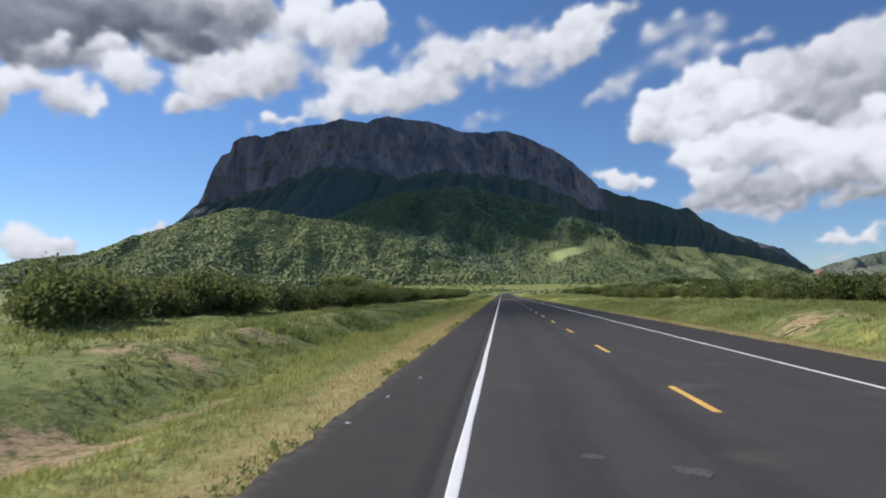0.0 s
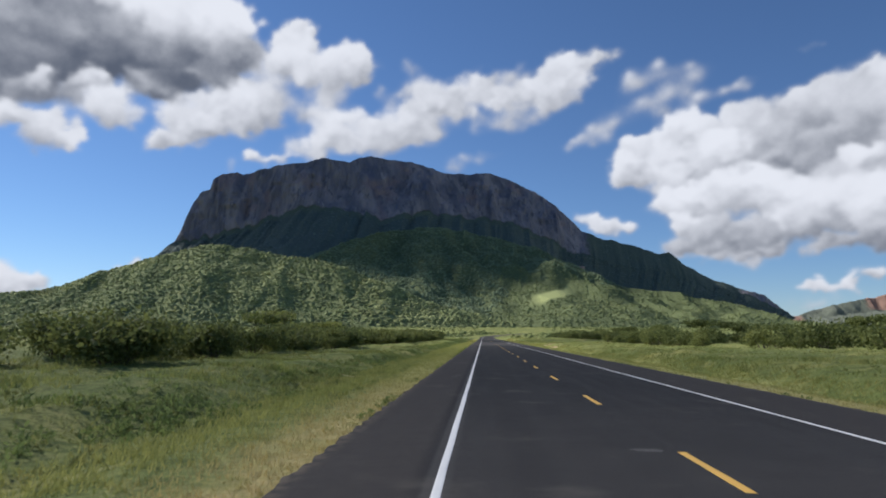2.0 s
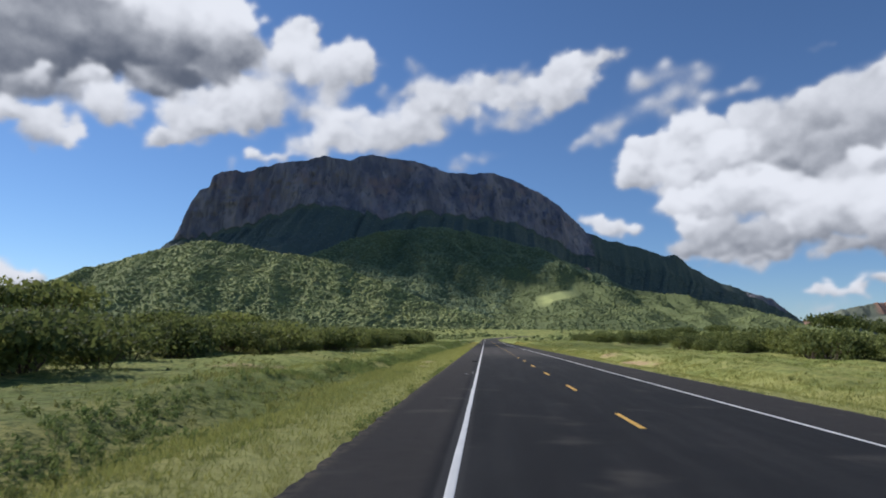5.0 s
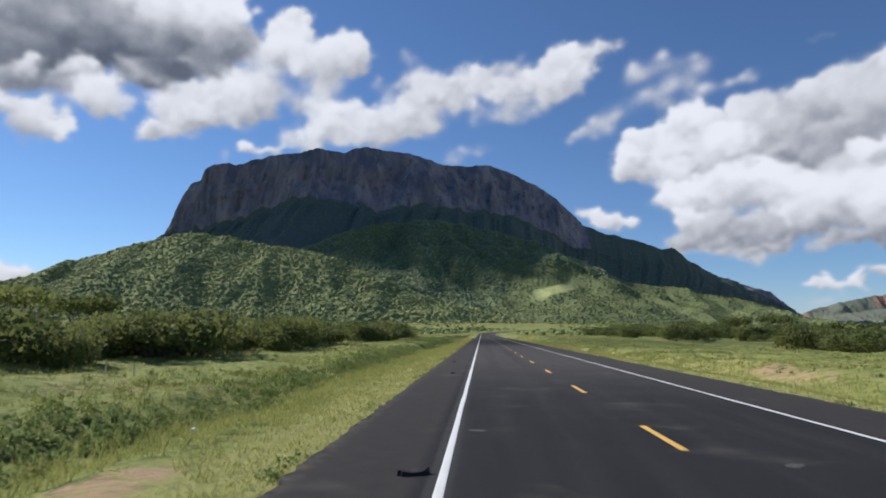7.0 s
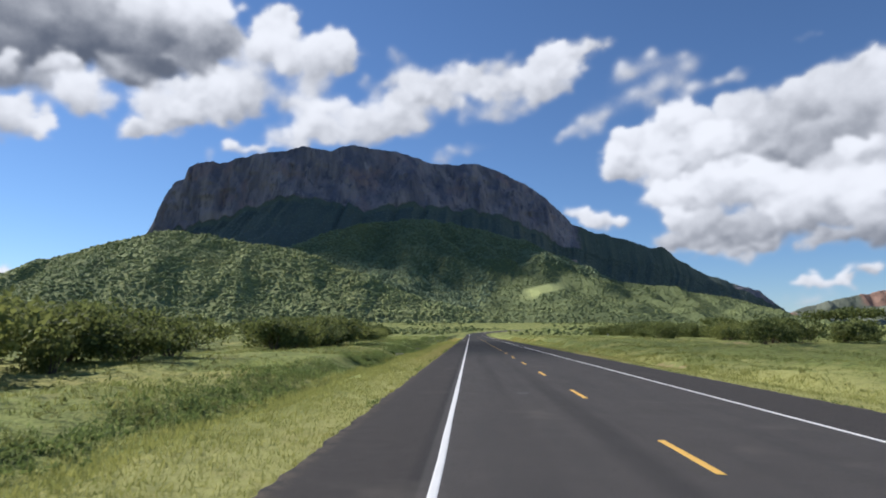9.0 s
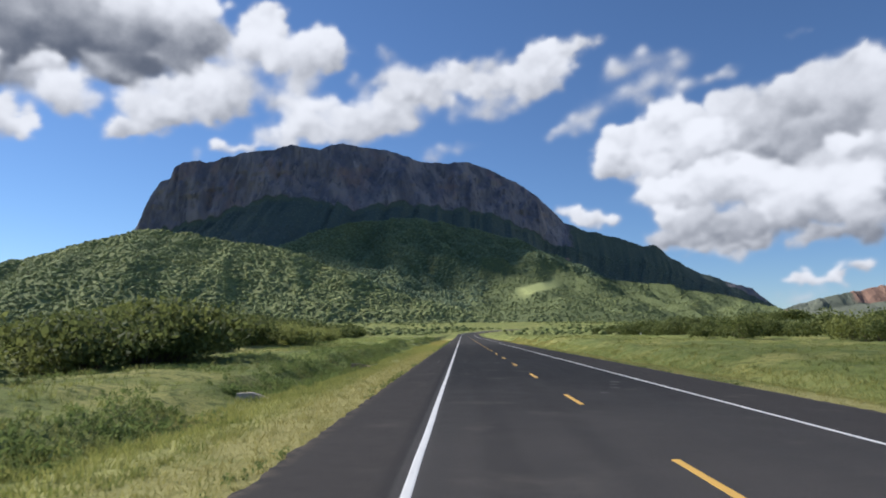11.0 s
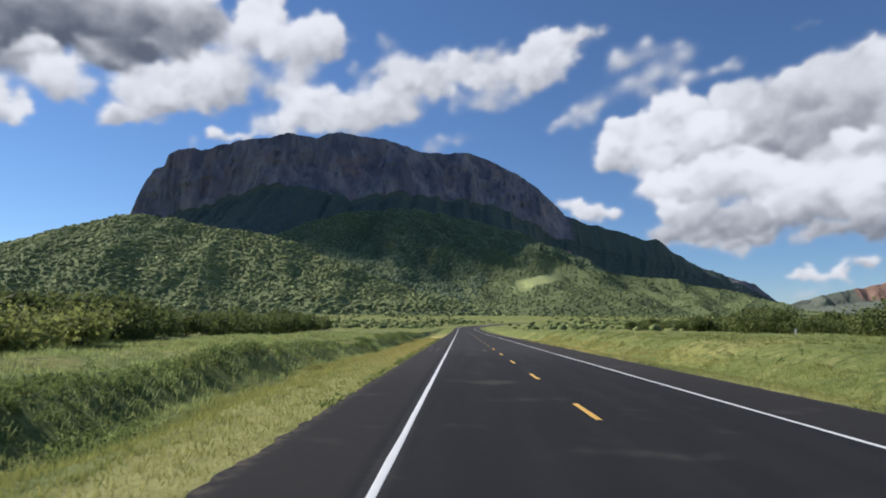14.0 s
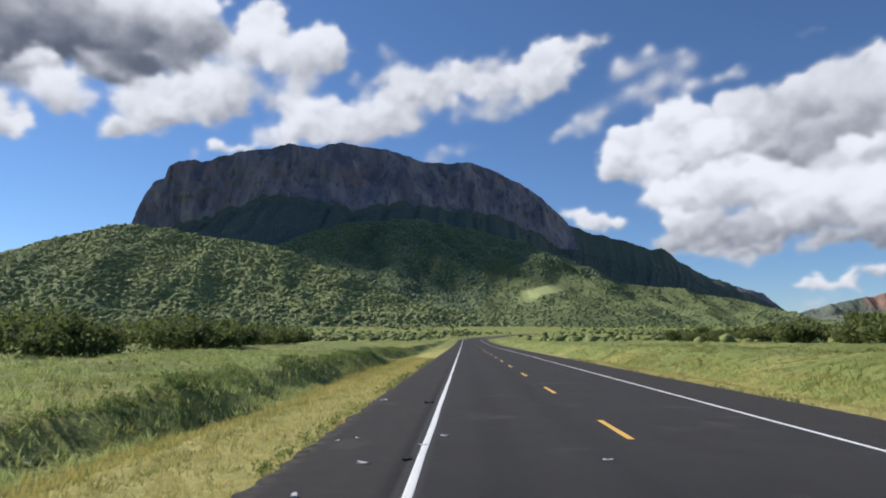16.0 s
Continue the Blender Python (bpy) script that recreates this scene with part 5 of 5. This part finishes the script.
# ---- sky ----
# Cumulus masses: azimuth, elevation and half-sizes in degrees.
CLOUDS = {
    "grey": [(-37.8, 24.0, 6.0, 2.93, 0), (-36.3, 21.1, 5.0, 2.24, 0), (-40.4, 20.9, 4.5, 3.31, 0), (-28.0, 22.0, 6.7, 1.84, -5),
             (-23.4, 23.3, 2.6, 2.01, 0), (-32.4, 23.0, 4.6, 2.51, 0), (-43.3, 22.1, 3.9, 3.34, 0), (-31.0, 22.6, 5.5, 2.4, -5),
             (-27.5, 20.6, 4.0, 1.5, 0)],
    # added mostly above the view, sized and thinned to shade the spur
    "grey_top": [(-38.5, 27.2, 6.0, 1.8, 0)],
    "grey_fringe": [(-35.7, 18.8, 3.5, 1.09, 5), (-38.7, 18.1, 2.5, 1.01, 0), (-30.0, 19.9, 3.0, 0.96, 0)],
    "crown": [(-28.3, 26.3, 5.2, 1.88, -10), (-31.7, 26.5, 3.0, 1.42, 0), (-23.9, 26.4, 2.6, 1.81, -30)],
    "crown_shade": [(-26.3, 24.1, 4.1, 0.96, -10), (-22.0, 24.2, 1.5, 1.79, 0)],
    "bridge": [(-19.9, 21.3, 2.2, 2.09, 0), (-15.3, 20.2, 3.6, 1.24, 0), (-15.3, 19.3, 3.0, 0.67, 0), (-13.3, 21.8, 2.3, 1.33, 0)],
    "west": [(-36.8, 15.7, 2.5, 1.34, -12), (-38.9, 16.3, 1.8, 0.98, 0), (-35.1, 15.1, 1.1, 0.86, -40), (-37.6, 19.2, 1.0, 0.65, 0),
             (-32.0, 17.8, 2.1, 1.31, 0), (-41.3, 15.3, 1.7, 1.59, 0), (-34.2, 19.5, 1.6, 0.76, 0)],
    "low": [(-24.1, 18.3, 4.9, 1.85, 12), (-26.5, 16.8, 3.4, 1.19, 15), (-20.8, 19.5, 2.3, 1.87, 0), (-28.0, 16.0, 1.8, 0.73, 10),
            (-22.5, 20.0, 2.6, 1.29, 0)],
    "tower": [(-17.3, 25.2, 1.8, 1.63, 0), (-17.1, 26.3, 1.4, 0.99, 0), (-18.5, 23.7, 1.8, 1.46, 0), (-15.7, 23.3, 3.4, 1.76, 0),
              (-12.1, 23.9, 1.9, 1.40, 0)],
    "cap": [(-11.1, 18.2, 6.4, 1.27, 4), (-15.2, 16.7, 5.3, 0.88, 8), (-7.0, 18.7, 3.8, 1.28, 0), (-19.8, 15.4, 2.8, 0.34, 2)],
    "cap_thin": [(-0.1, 16.0, 3.1, 0.45, 8), (-2.7, 15.6, 2.4, 0.70, 0), (-4.1, 18.7, 1.3, 1.18, 0), (-8.6, 21.2, 2.3, 0.67, -5),
                 (-7.1, 24.0, 1.2, 0.57, 0), (-6.2, 22.3, 1.8, 1.63, 0), (-22.7, 14.6, 0.9, 0.47, -50)],
    "middle": [(-2.8, 21.5, 3.8, 1.64, 0), (-0.1, 22.5, 2.1, 1.05, 15), (-4.4, 20.7, 2.7, 0.97, 0)],
    "east": [(7.0, 22.9, 4.6, 1.41, 18), (10.6, 23.8, 1.8, 0.92, 20), (3.8, 21.3, 3.7, 1.34, 10), (7.7, 21.8, 3.1, 1.23, 15)],
    "soft": [(1.5, 18.8, 4.2, 0.88, 5), (5.6, 19.9, 4.4, 0.96, 20), (-0.6, 19.7, 2.4, 0.68, 0), (2.8, 22.8, 2.4, 0.95, 20),
             (-4.9, 19.7, 3.2, 0.88, 0)],
    "ribbon": [(16.1, 20.2, 5.9, 0.78, 24), (10.7, 18.1, 3.2, 0.81, 28), (21.6, 20.3, 3.3, 0.35, 12), (16.2, 22.2, 3.4, 0.63, 8),
               (13.8, 21.6, 2.4, 0.65, 25), (8.6, 17.1, 2.3, 0.34, 15), (18.7, 19.6, 2.3, 0.45, 20)],
    "heap_body": [(24.6, 13.2, 6.4, 3.6, 10), (30.5, 12.5, 4.5, 5.0, 0), (20.0, 11.5, 3.5, 3.0, 0)],
    "veil": [(1.5, 20.4, 8.0, 1.8, 8), (-17.0, 20.5, 5.0, 2.2, 10), (14.5, 20.2, 6.5, 1.6, 20), (-8.0, 18.8, 7.0, 1.5, 5)],
    "heap_back": [(27.4, 18.2, 3.4, 2.04, 15), (31.1, 18.2, 2.6, 2.25, 0), (31.6, 20.2, 0.5, 1.04, -15), (23.4, 17.1, 2.7, 1.87, 20),
                  (34.3, 16.7, 2.7, 3.57, 0), (32.5, 19.5, 0.9, 0.64, -40)],
    "heap": [(17.9, 17.3, 2.4, 1.30, 0), (15.0, 15.8, 2.5, 1.52, 0), (13.4, 14.5, 1.5, 1.25, 0), (16.8, 14.1, 3.0, 1.51, 0),
             (19.6, 15.2, 2.5, 1.57, 0), (21.8, 15.6, 2.2, 1.36, 0)],
    "heap_band": [(26.0, 15.2, 4.6, 1.49, 8), (29.9, 15.5, 3.2, 1.26, 10), (24.2, 13.4, 4.1, 0.99, 6), (20.4, 13.9, 2.2, 0.83, 0),
                  (29.7, 12.3, 2.2, 0.51, 0), (33.9, 11.5, 2.3, 2.43, 0)],
    "heap_front": [(21.2, 12.2, 3.4, 1.47, 8), (18.1, 11.4, 2.6, 1.32, 0), (27.2, 10.6, 3.5, 1.66, 6), (30.9, 13.6, 2.0, 1.09, 10),
                   (31.2, 10.6, 2.0, 1.76, 0), (24.5, 11.7, 2.5, 1.17, 0), (17.4, 9.7, 1.4, 0.80, 0), (34.8, 14.2, 1.6, 1.59, 0)],
    "heap_base": [(20.3, 8.7, 4.5, 1.21, 5), (25.5, 8.5, 4.6, 1.16, 8), (18.9, 7.5, 4.0, 0.85, 0), (29.3, 7.5, 2.9, 0.86, 12),
                  (23.0, 7.0, 3.3, 0.64, 5), (31.8, 7.9, 1.7, 1.25, 0)],
    "heap_under": [(22.5, 6.0, 2.7, 0.37, 5), (17.6, 6.6, 2.2, 0.28, 0), (20.4, 6.5, 2.6, 0.37, 0)],
    "small": [(11.2, 9.6, 1.8, 0.74, -6), (9.8, 10.0, 1.3, 0.59, -20), (12.9, 9.4, 0.7, 0.59, 0), (28.3, 3.9, 1.8, 0.56, 0),
              (27.1, 4.2, 1.2, 0.52, 0), (29.3, 4.4, 0.6, 0.47, 0), (31.1, 5.0, 0.6, 0.38, 0), (-37.6, 3.5, 1.5, 0.84, -8),
              (-36.3, 4.0, 0.9, 0.43, 0), (-30.2, 5.7, 1.3, 0.27, 20), (-39.9, 4.2, 1.3, 1.23, 0)],
    "haze": [(27.5, 2.8, 2.8, 0.61, 5), (-37.7, 2.3, 2.5, 0.58, 0), (28.1, 22.4, 1.2, 0.33, -4)],
}
# opacity, brightness, sharpness and number of billows of each mass
NATURE = {"grey": (0.95, -0.47, -0.2, 1.0), "grey_top": (0.36, -0.4, -0.4, 0.7), "grey_fringe": (0.66, -0.26, -0.4, 0.8), "crown": (0.94, 0.15, 0.0, 1.2),
          "crown_shade": (0.65, -0.26, -0.4, 0.6), "bridge": (0.60, -0.08, -0.5, 0.7), "cap": (0.90, 0.03, -0.1, 1.0),
          "cap_thin": (0.58, -0.04, -0.5, 0.35), "middle": (0.85, -0.03, -0.2, 1.0), "east": (0.88, -0.01, -0.15, 1.0), "soft": (0.66, -0.08, -0.5, 0.4),
          "ribbon": (0.95, -0.02, -0.55, 0.25), "heap_body": (0.75, -0.10, -0.3, 0.8), "veil": (0.22, -0.06, -0.8, 0.3),
          "heap_back": (0.95, -0.12, 0.05, 1.2), "heap": (0.95, 0.05, 0.1, 1.1),
          "heap_band": (0.90, -0.27, -0.3, 0.9), "heap_front": (0.94, 0.09, 0.1, 1.1), "heap_base": (0.92, -0.24, -0.1, 1.1),
          "heap_under": (0.50, -0.05, -0.4, 0.7), "small": (0.85, 0.02, 0.0, 1.0), "haze": (0.55, -0.02, -0.6, 0.6), "west": (0.90, -0.02, 0.0, 0.9), "low": (0.90, -0.01, -0.05, 0.9), "tower": (0.93, 0.04, 0.0, 1.0)}


def soften(field, wide):
    """Even a sky field out over that many cells."""
    reach = int(3 * wide) + 1
    for axis in (0, 1):
        total, weight = 0.0, 0.0
        for k in range(-reach, reach + 1):
            w = math.exp(-0.5 * (k / wide) ** 2)
            total, weight = total + w * np.roll(field, k, axis), weight + w
        field = total / weight
    return field


def puff(cover, light, A, E, a, e, ra, re, opacity, bright, hard, tilt=0.0, ragged=1.0):
    """Lay one rounded puff, lit from the upper left, over those behind it."""
    reach = 1.5 * max(ra, re)
    i0, i1 = np.searchsorted(A[:, 0], (a - reach, a + reach))
    j0, j1 = np.searchsorted(E[0], (e - reach, e + reach))
    if i1 <= i0 or j1 <= j0:
        return
    u, v = A[i0:i1, j0:j1] * (1 - ragged) + AW[i0:i1, j0:j1] * ragged - a, E[i0:i1, j0:j1] * (1 - ragged) + EW[i0:i1, j0:j1] * ragged - e
    c, s = math.cos(radians(tilt)), math.sin(radians(tilt))
    x, y = (u * c + v * s) / ra, (v * c - u * s) / re
    r = np.sqrt(x * x + y * y)
    s = np.clip((1.12 - r) / (1.12 - hard), 0, 1)
    al = opacity * s * s * (3 - 2 * s)
    z = np.sqrt(np.clip(1 - r * r, 0.02, 1))
    li = 0.50 + bright + 0.34 * (-0.45 * x + 0.80 * y + 0.25 * z)
    light[i0:i1, j0:j1] = light[i0:i1, j0:j1] * (1 - al) + li * al
    cover[i0:i1, j0:j1] = 1 - (1 - cover[i0:i1, j0:j1]) * (1 - al)


az = np.arange(-100, 40.01, 0.16)
el = np.arange(-1.5, 54.01, 0.14)
A, E = np.meshgrid(az, el, indexing="ij")
AW = A + np.where(A < -45, 0.2, 0.55) * fbm(A * 0.7, E * 0.9, 5, 601, 0.6)
EW = E + np.where(A < -45, 0.2, 0.38) * fbm(A * 0.7 + 31, E * 0.9, 5, 611, 0.6)
cover, light = np.zeros(A.shape), np.full(A.shape, 0.45)
g = np.random.default_rng(77)
for key, masses in CLOUDS.items():
    opacity, bright, hard, billows = NATURE.get(key, (0.94, 0.06, 0.05, 1.0))
    puffs = []
    for a, e, ra, re, tilt in masses:
        ra, re = ra * 1.06, re * (1.75 if key == "ribbon" else 1.45 if key in ("cap", "cap_thin") else 1.06) + 0.08
        puffs.append((e + re, a, e, ra, re, bright - 0.04, tilt))
        c, s = math.cos(radians(tilt)), math.sin(radians(tilt))
        for k in range(int(billows * (8 + 3 * ra))):
            t, q = g.uniform(0, 6.28), g.random() ** 0.5 * 0.85
            dx, dy = q * math.cos(t) * ra, q * math.sin(t) * re
            size = g.uniform(0.38, 0.72) * min(re, ra) + 0.12
            shade = bright + 0.24 * dy / re + g.normal() * 0.05
            x, y = a + dx * c - dy * s, e + dx * s + dy * c
            puffs.append((y + g.normal() * 0.3, x, y, size * g.uniform(1.0, 1.7), size, shade, tilt))
    puffs.sort(reverse=True)
    for order, a, e, ra, re, shade, tilt in puffs:
        puff(cover, light, A, E, a, e, ra, re, opacity * 0.8, shade, hard, tilt, 1.0 if hard > -0.45 else 0.25 if key == "ribbon" else 0.45)
thin = soften(cover, 1.35)
light = soften(light * cover, 0.8) / (soften(cover, 0.8) + 1e-4) * (cover > 0.02) + light * (cover <= 0.02)
cover = thin * (0.55 + 0.45 * cover)
# broken cloud added unseen over the western sky, seeded to shade the road
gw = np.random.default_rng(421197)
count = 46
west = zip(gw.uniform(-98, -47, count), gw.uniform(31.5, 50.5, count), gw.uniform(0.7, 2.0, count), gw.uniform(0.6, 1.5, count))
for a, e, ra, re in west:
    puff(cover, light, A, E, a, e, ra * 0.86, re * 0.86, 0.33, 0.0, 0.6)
r_side, r_up = 4800.0, 4800.0
ca, ce = np.radians(A), np.radians(E)
rr = 1 / np.sqrt((np.cos(ce) / r_side) ** 2 + (np.sin(ce) / r_up) ** 2)
sky_v = np.stack([rr * np.cos(ce) * np.sin(ca), 160 + rr * np.cos(ce) * np.cos(ca), 1.7 + rr * np.sin(ce)], 2)
quads = grid_faces(len(az), len(el))
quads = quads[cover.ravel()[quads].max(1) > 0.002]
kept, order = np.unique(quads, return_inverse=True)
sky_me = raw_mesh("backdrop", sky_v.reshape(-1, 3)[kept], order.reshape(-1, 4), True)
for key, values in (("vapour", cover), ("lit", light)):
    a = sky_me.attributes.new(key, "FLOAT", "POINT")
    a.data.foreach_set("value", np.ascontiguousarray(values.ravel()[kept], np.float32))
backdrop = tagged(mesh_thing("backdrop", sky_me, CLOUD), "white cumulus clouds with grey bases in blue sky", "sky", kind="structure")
